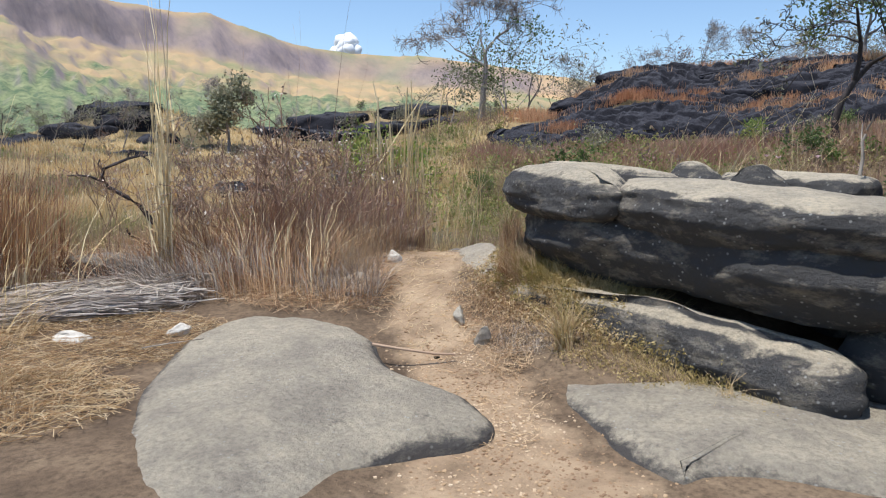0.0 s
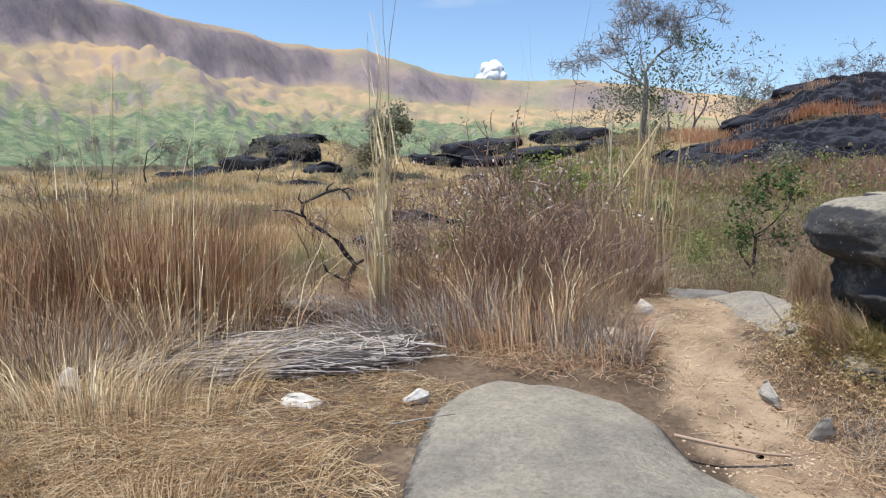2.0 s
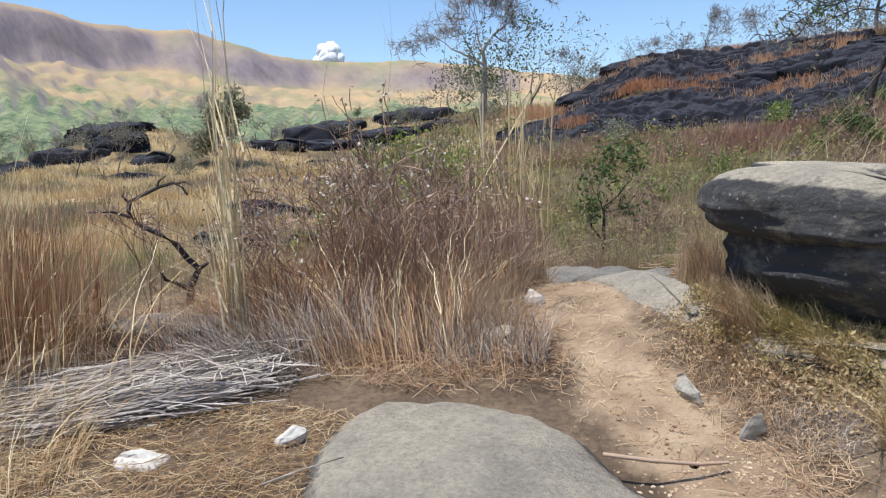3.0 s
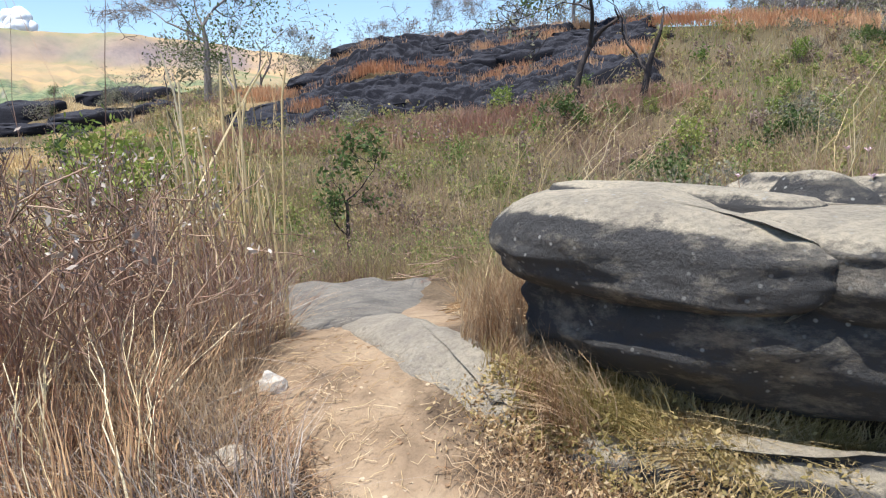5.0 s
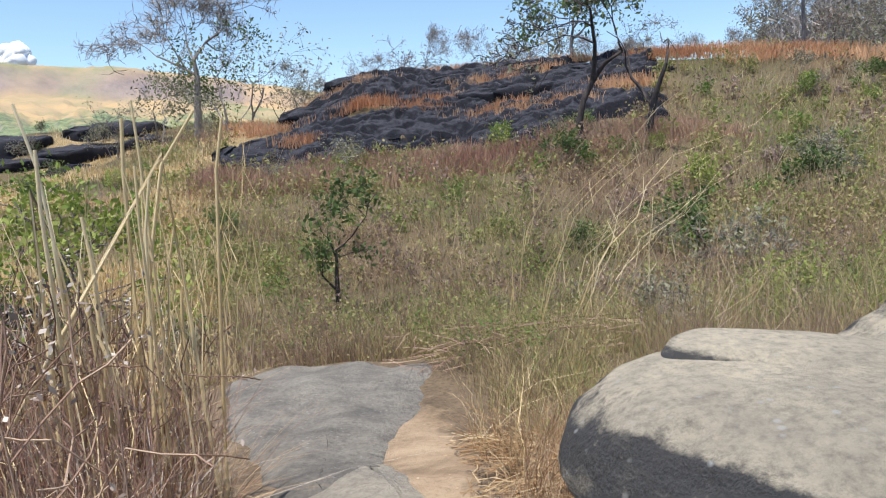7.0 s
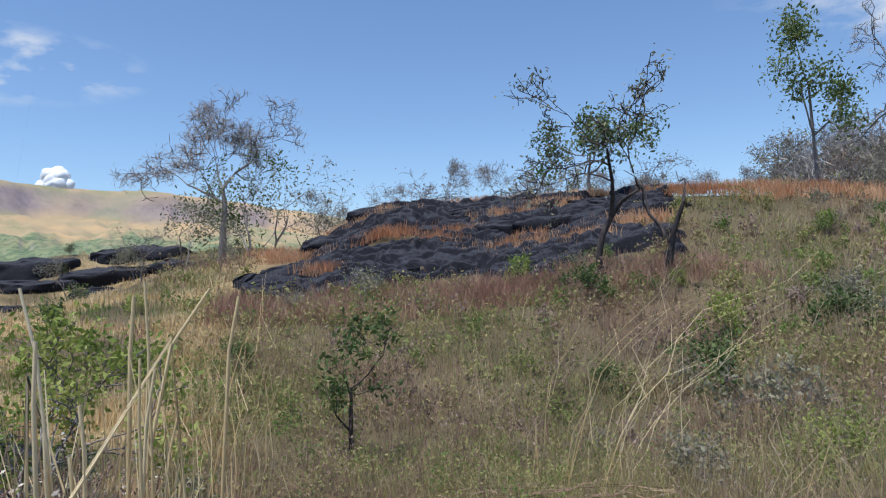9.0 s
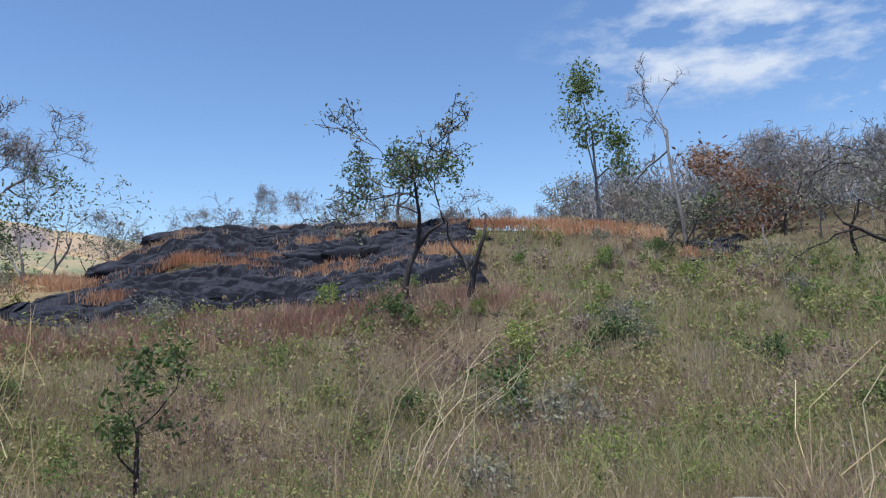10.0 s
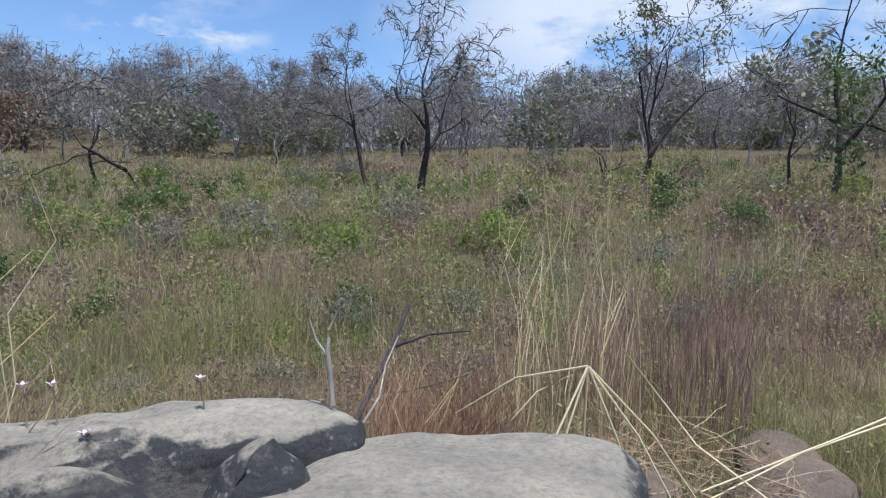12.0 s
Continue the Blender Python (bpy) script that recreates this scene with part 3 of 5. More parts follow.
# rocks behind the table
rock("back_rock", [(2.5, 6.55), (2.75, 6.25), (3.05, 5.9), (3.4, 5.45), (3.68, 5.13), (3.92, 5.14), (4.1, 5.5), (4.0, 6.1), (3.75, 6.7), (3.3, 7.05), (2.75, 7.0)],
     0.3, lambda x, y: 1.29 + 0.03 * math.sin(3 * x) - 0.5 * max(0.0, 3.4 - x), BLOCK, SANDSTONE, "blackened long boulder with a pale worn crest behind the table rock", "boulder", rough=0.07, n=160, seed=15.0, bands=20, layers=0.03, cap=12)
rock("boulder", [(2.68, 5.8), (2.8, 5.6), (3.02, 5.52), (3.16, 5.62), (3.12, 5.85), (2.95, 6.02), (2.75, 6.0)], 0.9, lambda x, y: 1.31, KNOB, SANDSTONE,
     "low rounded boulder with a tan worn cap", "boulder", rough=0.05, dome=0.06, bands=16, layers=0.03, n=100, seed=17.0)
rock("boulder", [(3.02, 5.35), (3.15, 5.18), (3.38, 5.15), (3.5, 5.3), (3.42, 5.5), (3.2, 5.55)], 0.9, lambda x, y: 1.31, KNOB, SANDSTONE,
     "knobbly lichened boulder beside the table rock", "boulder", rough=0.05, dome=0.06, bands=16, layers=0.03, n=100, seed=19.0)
rock("low_rock", [(4.2, 4.2), (4.4, 3.9), (4.8, 3.7), (5.3, 3.5), (5.8, 3.6), (5.7, 4.0), (5.2, 4.2), (4.6, 4.35)], 0.0, lambda x, y: 0.52 + 0.06 * math.sin(4 * x), KNOB, BROWN_ROCK,
     "low brown rock half buried in dead grass", rough=0.11, n=110, bands=16, seed=21.0)
rock("low_rock", [(4.6, 3.2), (4.9, 2.8), (5.5, 2.5), (6.2, 2.6), (6.3, 3.0), (5.6, 3.3), (5.0, 3.4)], 0.0, lambda x, y: 0.45 + 0.06 * math.sin(5 * y), KNOB, BROWN_ROCK,
     "low brown rock half buried in dead grass", rough=0.11, n=110, bands=16, seed=23.0)


def stone(name, x, y, w, d, h, turn, material, label, seed, tilt=0):
    ang = np.linspace(0, 2 * np.pi, 7)[:-1]
    rng = np.random.RandomState(int(seed * 10))
    o = [(math.cos(a) * w / 2 * rng.uniform(0.75, 1.1), math.sin(a) * d / 2 * rng.uniform(0.75, 1.1)) for a in ang]
    s = min(w, d)
    pts, faces = rock_mesh(o, -0.02, lambda p, q: h, [(0, 0.1 * s), (0.3, 0), (0.6, 0.04 * s), (0.9, 0.15 * s), (1, 0.26 * s)], rough=0.2 * s, n=13, cap=3, seed=seed, grain=0.3 / s, bands=6)
    ob = link_mesh(name, pts, faces, material, smooth=False)
    ob.matrix_basis = pose(x, y, gz(x, y), tilt, 0, turn)
    return tagged(ob, label, "stone")


stone("white_stone", -1.42, 4.42, 0.3, 0.17, 0.045, 25, WHITESTONE, "flat white quartz stone lying in straw", 1.0)
stone("white_stone", -0.74, 4.72, 0.2, 0.14, 0.07, 60, WHITESTONE, "small chipped white stone beside the slab", 2.0)
stone("white_stone", -2.75, 3.9, 0.16, 0.12, 0.17, 10, TANSTONE, "tan stone standing in dead grass", 3.0)
stone("path_stone", 0.4, 6.42, 0.17, 0.13, 0.07, 0, WHITESTONE, "pale stone on the edge of the path", 4.0)
stone("path_stone", 0.25, 5.85, 0.34, 0.26, 0.06, 30, TANSTONE, "flat pale stone bedded beside the path", 5.0)
stone("upright_stone", 1.48, 4.78, 0.11, 0.07, 0.12, 20, GREYSTONE, "small dark upright stone beside the path", 6.0, tilt=14)
stone("kerb_stone", 1.25, 5.15, 0.08, 0.34, 0.045, 15, GREYSTONE, "narrow rock rib edging the path", 7.0)


# scorched hill: ledges of black rock
def ledge(x, y, w, d, h, seed, material=SCORCHED, label="fire-blackened rock ledge on the hillside", group="black hill ledges", lift=0.0, name="rock_ledge"):
    rng = np.random.RandomState(seed)
    ang = np.linspace(0, 2 * np.pi, 12)[:-1]
    o = [(x + math.cos(a) * w / 2 * rng.uniform(0.75, 1.12), y + math.sin(a) * d / 2 * rng.uniform(0.75, 1.12)) for a in ang]
    t = gz(x, y) + h + lift
    rock(name, o, gz(x, y) - 1.4, lambda p, q: t + 0.10 * (q - y) + 0.02 * (p - x), [(0, 0.0), (0.3, 0.0), (0.55, 0.15), (0.7, 0.02), (0.85, 0.12), (0.95, 0.3), (1, 0.6)], material, label, "rock",
         group=group, rough=0.4, n=54, cap=6, dome=0.2, seed=seed * 1.7, grain=0.35)


def build_hill():
    """The burnt hill's bare rock: one stepped sheet of worn ledges, broken by grassy terraces."""
    az, up = np.meshgrid(np.radians(np.linspace(-6.5, 31, 420)), np.linspace(-0.05, 1.12, 210))
    d = 32 + 16 * up
    x, y = 1 + d * np.sin(az), 5 + d * np.cos(az)
    _, _, h = hill_slope(x, y)
    drift = 0.1 * waves(x, y, 7.0, 21, 2) + 0.05 * waves(x, y, 2.6, 22, 2)
    q = (up + drift) * 7.5
    step = np.floor(q) + np.clip((q - np.floor(q) - 0.55) / 0.4, 0, 1) ** 0.7
    h = h + (step - q + 0.45) * 0.62 + 0.10 * waves(x, y, 1.7, 23, 3) + 0.05 * waves(x * 0.5, y, 0.7, 24, 2)
    bare = waves(x, y, 9.0, 25, 2) + 0.5 * waves(x, y, 3.0, 26, 2)
    lean = np.interp(np.degrees(az), [-6.5, -4, 0, 18, 24, 27, 29, 31], [0.6, 0.2, 0.0, 0.0, 0.1, 0.4, 0.9, 1.8])
    edge = np.clip(-up * 12, 0, 1) + np.clip((up - 1.02) * 9, 0, 1)
    h = h + 0.12 - np.clip((lean * 1.3 - bare - 0.45) * 1.2, 0, 1.2) - 0.8 * edge
    k, n = x.shape
    i, j = np.meshgrid(np.arange(n - 1), np.arange(k - 1))
    quads = np.stack([j * n + i, (j + 1) * n + i, (j + 1) * n + i + 1, j * n + i + 1], -1).reshape(-1, 4)[:, ::-1]
    ob = grid_mesh("hill_rock", np.stack([x, y, h], -1).reshape(-1, 3), quads, SCORCHED)
    tagged(ob, "fire-blackened hill of stepped bare rock ledges", "rock hill", kind="structure")


build_hill()
for k, (a, d, w) in enumerate([(2, 45, 6.0), (6, 47.5, 7.0), (9, 44, 6.0), (14, 46.5, 8.0), (19, 47.6, 7.0), (24, 46, 7.0), (21, 42, 7.0), (12, 39.5, 6.0), (5, 38, 6.0), (9, 35.5, 5.0), (-1.5, 39, 6.0), (-3.5, 36, 5.0), (16, 42.5, 6.0), (28, 45, 5.0)]):
    ledge(1 + d * math.sin(radians(a)), 5 + d * math.cos(radians(a)), w, 2.6, 0.3, 300 + k)
for k, (x, y, w, d, h) in enumerate([(-36, 47, 7, 3, 1.2), (-32.5, 48.5, 6, 3, 1.6), (-35, 51, 8, 4, 1.4), (-39, 45, 5, 3, 0.8), (-29, 46.5, 4.5, 2.5, 0.6), (-24, 55, 7, 3, 0.9), (-19, 57, 8, 3.5, 1.1), (-14, 58, 7, 3.5, 1.2),
                                     (-9.5, 58, 5, 3, 0.9), (-21, 60, 9, 4, 1.3), (-13, 62, 8, 4, 1.4), (-12, 52, 6, 2.6, 0.6), (-17, 50, 5, 2.4, 0.5), (-25, 38, 6, 2.5, 0.5), (-8.5, 22, 4.5, 1.8, 0.3), (-5.2, 17.5, 3.6, 1.8, 0.25), (-33, 36, 6, 2, 0.5), (-6.3, 14.5, 3.4, 1.7, 0.9), (-3.2, 13.0, 2.2, 1.2, 0.6),
                                     (44, 43, 8, 3, 0.5), (38, 38, 6, 2.5, 0.45), (34, 35, 5, 2, 0.4)]):
    ledge(x, y, w, d, h * 0.4, 500 + k, label="dark weathered rock outcrop among dry grass", group="valley outcrops", name="rock_outcrop")


# ---- plants ----
def blades(name, x, y, h, lean, width, material, label, category="grass", segs=3, spread=0.0, seed=0, heading=None, z=None, droop=0.35, parent=None, kind="stuff"):
    """Tapered blades of grass, one strip each, at x, y, of height h, leaning outwards and drooping at the tip."""
    rng = np.random.RandomState(seed)
    n = len(x)
    zb = ground_z(x, y) - 0.02 if z is None else z
    az = rng.uniform(0, 2 * np.pi, n) if heading is None else heading + rng.normal(0, spread, n)
    turn = rng.uniform(0, np.pi, n)
    s = np.linspace(0, 1, segs + 1)[None, :]
    out = lean[:, None] * (s * (1 - droop) + droop * s**2.6) * h[:, None]
    up = h[:, None] * (s - 0.22 * np.abs(lean[:, None]).clip(0, 1.5) * s**2)
    wob = (rng.normal(0, 0.045, (n, segs + 1)) * h[:, None]) * s
    cx = x[:, None] + np.sin(az)[:, None] * out + wob
    cy = y[:, None] + np.cos(az)[:, None] * out - wob
    cz = zb[:, None] + up
    w = width[:, None] * (1 - 0.8 * s**1.5) / 2
    dx, dy = np.cos(turn)[:, None] * w, np.sin(turn)[:, None] * w
    left, right = np.stack([cx - dx, cy - dy, cz], -1), np.stack([cx + dx, cy + dy, cz], -1)
    verts = np.stack([left, right], 2).reshape(-1, 3)
    base = (np.arange(n) * (segs + 1) * 2)[:, None] + (np.arange(segs) * 2)[None, :]
    quads = np.stack([base, base + 1, base + 3, base + 2], -1).reshape(-1, 4)
    ob = grid_mesh(name, verts, quads, material, parent, smooth=False)
    return tagged(ob, label, category, kind=kind)


def tube(verts, faces, pts, radii, sides):
    """A bent tapered tube along pts."""
    start = len(verts)
    for i, (p, r) in enumerate(zip(pts, radii)):
        d = (pts[min(i + 1, len(pts) - 1)] - pts[max(i - 1, 0)]).normalized()
        a = d.orthogonal().normalized()
        b = d.cross(a)
        for k in range(sides):
            t = 2 * math.pi * k / sides
            verts.append(p + a * (math.cos(t) * r) + b * (math.sin(t) * r))
    for i in range(len(pts) - 1):
        for k in range(sides):
            s, e = start + i * sides, start + (i + 1) * sides
            faces.append((s + k, s + (k + 1) % sides, e + (k + 1) % sides, e + k))


def grow(rng, levels, level, pos, way, length, radius, tubes, tips, crook, split, shrink, rise, steps=5, bough=0):
    """One branch and, from it, the next ones."""
    pts, radii = [pos.copy()], [radius]
    for s in range(steps):
        way = (way + Vector(rng.normal(0, crook, 3)) + Vector((0, 0, rise))).normalized()
        pos = pos + way * (length / steps)
        pts.append(pos.copy())
        radii.append(radius * (1 - 0.55 * (s + 1) / steps))
    tubes[level].append((bough, pts, radii))
    if level + 1 >= levels:
        tips += [(p, way) for p in pts[2:]]
        return
    for k in range(rng.randint(split[0], split[1] + 1)):
        f = 1.0 if k == 0 else rng.uniform(0.35, 1.0)
        at = pts[min(int(f * steps + 0.5), steps)]
        side = Vector(rng.normal(0, 1, 3)).normalized()
        out = (way * 0.75 + side * (0.55 + 0.35 * rng.rand())).normalized()
        grow(rng, levels, level + 1, at, out, length * shrink * rng.uniform(0.75, 1.15), radii[min(int(f * steps), steps)] * rng.uniform(0.6, 0.85), tubes, tips, crook * 1.1, split, shrink, rise * 0.8, max(2, steps - 1), len(tubes[1]) if level == 0 else bough)


def tree(name, x, y, height, seed, label, category="tree", wood=None, leaf=None, trunk=0.45, radius=0.12, levels=5, split=(2, 3), crook=0.16, shrink=0.68, rise=0.05, lean=(0, 0),
         leaves=0, leaf_size=0.12, cluster=0.25, fine=0.01, z=None, group="", stems=1, drop=0.0, slim=0.45):
    """Trunk, limbs and a crown of single leaves. It stands on an empty at its foot."""
    rng = np.random.RandomState(seed)
    root = empty(name, x, y, (gz(x, y) if z is None else z) - 0.05)
    tubes, tips = [[] for _ in range(levels)], []
    for s in range(stems):
        way = Vector((lean[0] + (rng.normal(0, 0.35) if stems > 1 else 0), lean[1] + (rng.normal(0, 0.35) if stems > 1 else 0), 1)).normalized()
        grow(rng, levels, 0, Vector((0, 0, 0)), way, trunk, radius / math.sqrt(stems), tubes, tips, crook, split, shrink, rise)
    top = max(p.z for t in tubes for _, pts, _ in t for p in pts)
    k = height / top
    wood = wood or BARK

    def wood_part(part_name, rows, sides):
        v, f = [], []
        for level, pts, radii in rows:
            tube(v, f, [p * k for p in pts], [max(r, fine) for r in radii], sides if level < 2 else 3)
        if f:
            link_mesh(part_name, v, f, wood, root)

    for t in tubes[0]:
        wood_part("trunk" if stems < 3 else "stem", [(0, *t[1:])], 8)
    for b in sorted({t[0] for t in tubes[1]}):
        wood_part("limb", [(i, *t[1:]) for i in range(1, levels) for t in tubes[i] if t[0] == b], 6)
    if leaves and tips:
        n = leaves
        pick = rng.randint(0, len(tips), n)
        c = np.array([tips[i][0] for i in pick]) * k + rng.normal(0, cluster, (n, 3)) - np.array((0, 0, drop)) * rng.rand(n, 1)
        a = rng.normal(0, 1, (n, 3))
        a /= np.linalg.norm(a, axis=1)[:, None]
        b = np.cross(a, rng.normal(0, 1, (n, 3)))
        b /= np.linalg.norm(b, axis=1)[:, None] + 1e-9
        s = (leaf_size * rng.uniform(0.6, 1.3, n))[:, None]
        verts = np.stack([c - a * s, c + b * s * slim, c + a * s, c - b * s * slim], 1).reshape(-1, 3)
        grid_mesh("crown", verts, np.arange(4 * n).reshape(-1, 4), leaf or LEAF, root, smooth=False)
    tagged(root, label, category, group)
    return root


# --- single trees ---
tree("bare_tree", -6.0, 55.6, 13.4, 43, "tall bare grey tree with a broad umbrella crown of fine twigs", trunk=3.2, radius=0.3, levels=7, split=(3, 3), crook=0.1, shrink=0.68, rise=0.02, lean=(0.06, 0), fine=0.026, leaf=TWIGGREY, leaves=3000, leaf_size=0.42, slim=0.05, cluster=0.22)
tree("savanna_tree", -8.4, 54.0, 6.5, 22, "thin half-bare tree with dusty leaves under a taller tree", leaf=DULL, trunk=1.6, radius=0.1, levels=5, leaves=900, leaf_size=0.13, cluster=0.35, stems=2)
tree("savanna_tree", -4.0, 54.5, 7.5, 23, "leafy thin-stemmed tree under a taller bare tree", leaf=LEAF, trunk=1.9, radius=0.13, levels=5, leaves=1500, leaf_size=0.14, cluster=0.45, stems=2)
tree("savanna_tree", -2.6, 56.5, 6.8, 24, "thin half-bare tree with dusty leaves under a taller tree", leaf=DULL, trunk=1.6, radius=0.12, levels=5, leaves=500, leaf_size=0.14, cluster=0.4, stems=2)
tree("crooked_tree", 12.2, 31.4, 8.3, 42, "dark crooked savanna tree with few brown-green leaves at its twig ends", wood=CHAR, leaf=DULL, trunk=2.6, radius=0.17, levels=7, split=(2, 3), crook=0.22, shrink=0.66, rise=0.06, lean=(-0.3, 0), leaves=700, leaf_size=0.1, cluster=0.15, fine=0.018)
tree("green_tree", 19.5, 50, 6.4, 8, "spreading green tree on the crest of the black hill", leaf=LEAF, trunk=1.5, radius=0.16, levels=6, leaves=2600, leaf_size=0.16, cluster=0.35, rise=0.0, fine=0.02)
tree("burnt_tree", 14.6, 30.6, 4.6, 38, "burnt leafless stub of a tree with two crooked arms", wood=CHAR, trunk=2.2, radius=0.17, levels=3, split=(2, 2), crook=0.2, shrink=0.8, rise=0.0, lean=(0.1, 0))
tree("slim_tree", 36, 48.5, 14.5, 11, "tall slim tree with leaves only in its upper crown", leaf=LEAF, trunk=6.5, radius=0.17, levels=5, split=(3, 3), crook=0.035, shrink=0.42, rise=0.12, leaves=2600, leaf_size=0.17, cluster=0.6, fine=0.02)
tree("bare_tree", 43.6, 46.8, 16.5, 32, "tall dead tree with bare spreading limbs", wood=BARK, trunk=5.0, radius=0.2, levels=5, split=(3, 3), crook=0.13, shrink=0.52, rise=0.08, fine=0.03, leaf=TWIGGREY, leaves=240, leaf_size=0.5, slim=0.05, cluster=0.2)
tree("withered_bush", 43.0, 45.5, 7.5, 31, "dense withered rust-brown tree at the edge of the wood", leaf=RUSTLEAF, trunk=1.2, radius=0.14, levels=5, leaves=2600, leaf_size=0.2, cluster=0.5, stems=3)
tree("bare_tree", 31.0, 9.1, 10.4, 9, "dark twisted savanna tree with bare brushy twigs", wood=CHAR, trunk=2.9, radius=0.19, levels=7, split=(2, 3), crook=0.2, shrink=0.68, rise=0.07, fine=0.019, leaf=TWIGGREY, leaves=1500, leaf_size=0.26, slim=0.07, cluster=0.14)
tree("bare_tree", 38.5, 13.2, 9.2, 9, "slender leaning bare savanna tree", wood=CHAR, trunk=3.6, radius=0.14, levels=6, split=(2, 3), crook=0.15, shrink=0.6, rise=0.06, lean=(0.0, 0.28), fine=0.02, leaf=TWIGGREY, leaves=900, leaf_size=0.28, slim=0.07, cluster=0.15)
tree("savanna_tree", 38.7, -1.7, 11.0, 57, "dark forked savanna tree with leaf clusters in its crown", wood=CHAR, leaf=DULL, trunk=3.0, radius=0.17, levels=6, split=(2, 3), crook=0.18, shrink=0.64, rise=0.08, leaves=1300, leaf_size=0.13, cluster=0.22, stems=2, fine=0.017)
tree("savanna_tree", 30.8, -7.8, 11.5, 17, "tall dark forked bare tree in the grass", wood=CHAR, trunk=3.6, radius=0.17, levels=6, split=(2, 3), crook=0.13, shrink=0.64, rise=0.12, fine=0.019, leaf=TWIGGREY, leaves=900, leaf_size=0.28, slim=0.07, cluster=0.15)
tree("savanna_tree", 35.0, -7.7, 7.0, 47, "thin savanna tree with long drooping leaves", wood=CHAR, leaf=DULL, trunk=2.6, radius=0.1, levels=5, leaves=700, leaf_size=0.18, cluster=0.25)
tree("savanna_tree", 26.8, -7.6, 6.8, 48, "leaning green-crowned tree in the grass", wood=CHAR, leaf=LEAF, trunk=2.2, radius=0.13, levels=5, lean=(0.0, -0.4), leaves=2600, leaf_size=0.1, cluster=0.35)
tree("crooked_tree", 36.5, 0.6, 3.6, 49, "small crooked charred tree", wood=CHAR, trunk=1.6, radius=0.09, levels=4, crook=0.2, lean=(0, 0.3))
tree("crooked_tree", 31.3, 22.3, 5.0, 50, "small dark crooked savanna tree", wood=CHAR, leaf=DULL, trunk=1.7, radius=0.12, levels=6, crook=0.25, leaves=300, leaf_size=0.1)
tree("crooked_tree", 33.0, 25.6, 4.6, 51, "small dark crooked savanna tree", wood=CHAR, leaf=DULL, trunk=1.5, radius=0.1, levels=6, crook=0.25, leaves=200, leaf_size=0.1)
tree("small_tree", 1.42, 18.6, 2.85, 34, "small gnarled tree with grey-green leaves in the valley grass", wood=CHAR, leaf=LEAF, trunk=0.95, radius=0.06, levels=5, crook=0.12, shrink=0.6, leaves=800, leaf_size=0.065, cluster=0.13, fine=0.007)
tree("green_bush", -2.3, 13.4, 2.5, 61, "large bright green leafy bush in the valley", leaf=BRIGHT, trunk=0.6, radius=0.07, levels=5, stems=4, leaves=4200, leaf_size=0.055, cluster=0.16, shrink=0.75, rise=0.03)
tree("round_tree", -22.6, 45.8, 5.2, 37, "dense dark round-crowned tree standing alone on the plain", leaf=DULL, trunk=1.1, radius=0.14, levels=5, split=(3, 3), leaves=5200, leaf_size=0.15, cluster=0.32, shrink=0.62, rise=0.12)

# --- trees along the crest and the wood: a few grown kinds, copied ---
kinds = [
    tree("wood_tree", 60, 40, 8.0, 71, "grey half-bare tree of the dry wood", group="dry wood", leaf=DULL, trunk=1.9, radius=0.12, levels=6, leaves=380, leaf_size=0.13, cluster=0.4, fine=0.026, rise=0.08, crook=0.2),
    tree("wood_tree", 63, 36, 9.0, 72, "bare grey tree of the dry wood", group="dry wood", trunk=2.2, radius=0.12, levels=6, split=(3, 3), crook=0.17, fine=0.02, rise=0.08, leaf=TWIGGREY, leaves=700, leaf_size=0.4, slim=0.06, cluster=0.25),
    tree("wood_tree", 66, 30, 7.5, 73, "dusty green tree of the dry wood", group="dry wood", leaf=DULL, trunk=1.5, radius=0.13, levels=6, leaves=700, leaf_size=0.18, cluster=0.5, fine=0.026),
    tree("wood_tree", 60, 26, 7.0, 74, "dark crooked tree of the dry wood", group="dry wood", wood=CHAR, leaf=DULL, trunk=2.0, radius=0.13, levels=5, crook=0.27, leaves=120, leaf_size=0.15, fine=0.026),
    tree("wood_tree", 66, 20, 8.5, 75, "bare many-stemmed tree of the dry wood", group="dry wood", leaf=RUSTLEAF, trunk=2.0, radius=0.14, levels=6, leaves=160, leaf_size=0.16, cluster=0.4, stems=2, fine=0.026, rise=0.1),
]
under_kinds = [
    tree("undergrowth_bush", 58, 33, 3.4, 76, "dense grey-brown undergrowth bush at the wood's edge", "bush", group="wood undergrowth", leaf=DULL, trunk=0.8, radius=0.06, levels=5, stems=5, leaves=450, leaf_size=0.17, cluster=0.35, fine=0.022),
    tree("undergrowth_bush", 59, 22, 3.0, 77, "dense green undergrowth bush at the wood's edge", "bush", group="wood undergrowth", leaf=LEAF, trunk=0.8, radius=0.06, levels=5, stems=5, leaves=400, leaf_size=0.16, cluster=0.35, fine=0.022),
]
rng = np.random.RandomState(5)
for k in range(80):
    a = radians(rng.uniform(40, 128))
    d = rng.uniform(56, 84)
    x, y = 1 + d * math.sin(a), 5 + d * math.cos(a)
    copy_thing(under_kinds[int(rng.rand() < 0.35)], pose(x, y, gz(x, y) - 0.05, 0, 0, rng.uniform(0, 360)) @ Matrix.Scale(rng.uniform(0.7, 1.35), 4))
for k in range(200):
    a = radians(rng.uniform(37, 128))
    d = rng.uniform(56, 95) if k > 30 else rng.uniform(46, 56)
    x, y = 1 + d * math.sin(a), 5 + d * math.cos(a)
    s = rng.uniform(0.6, 1.05) * (0.6 if d < 56 else 1)
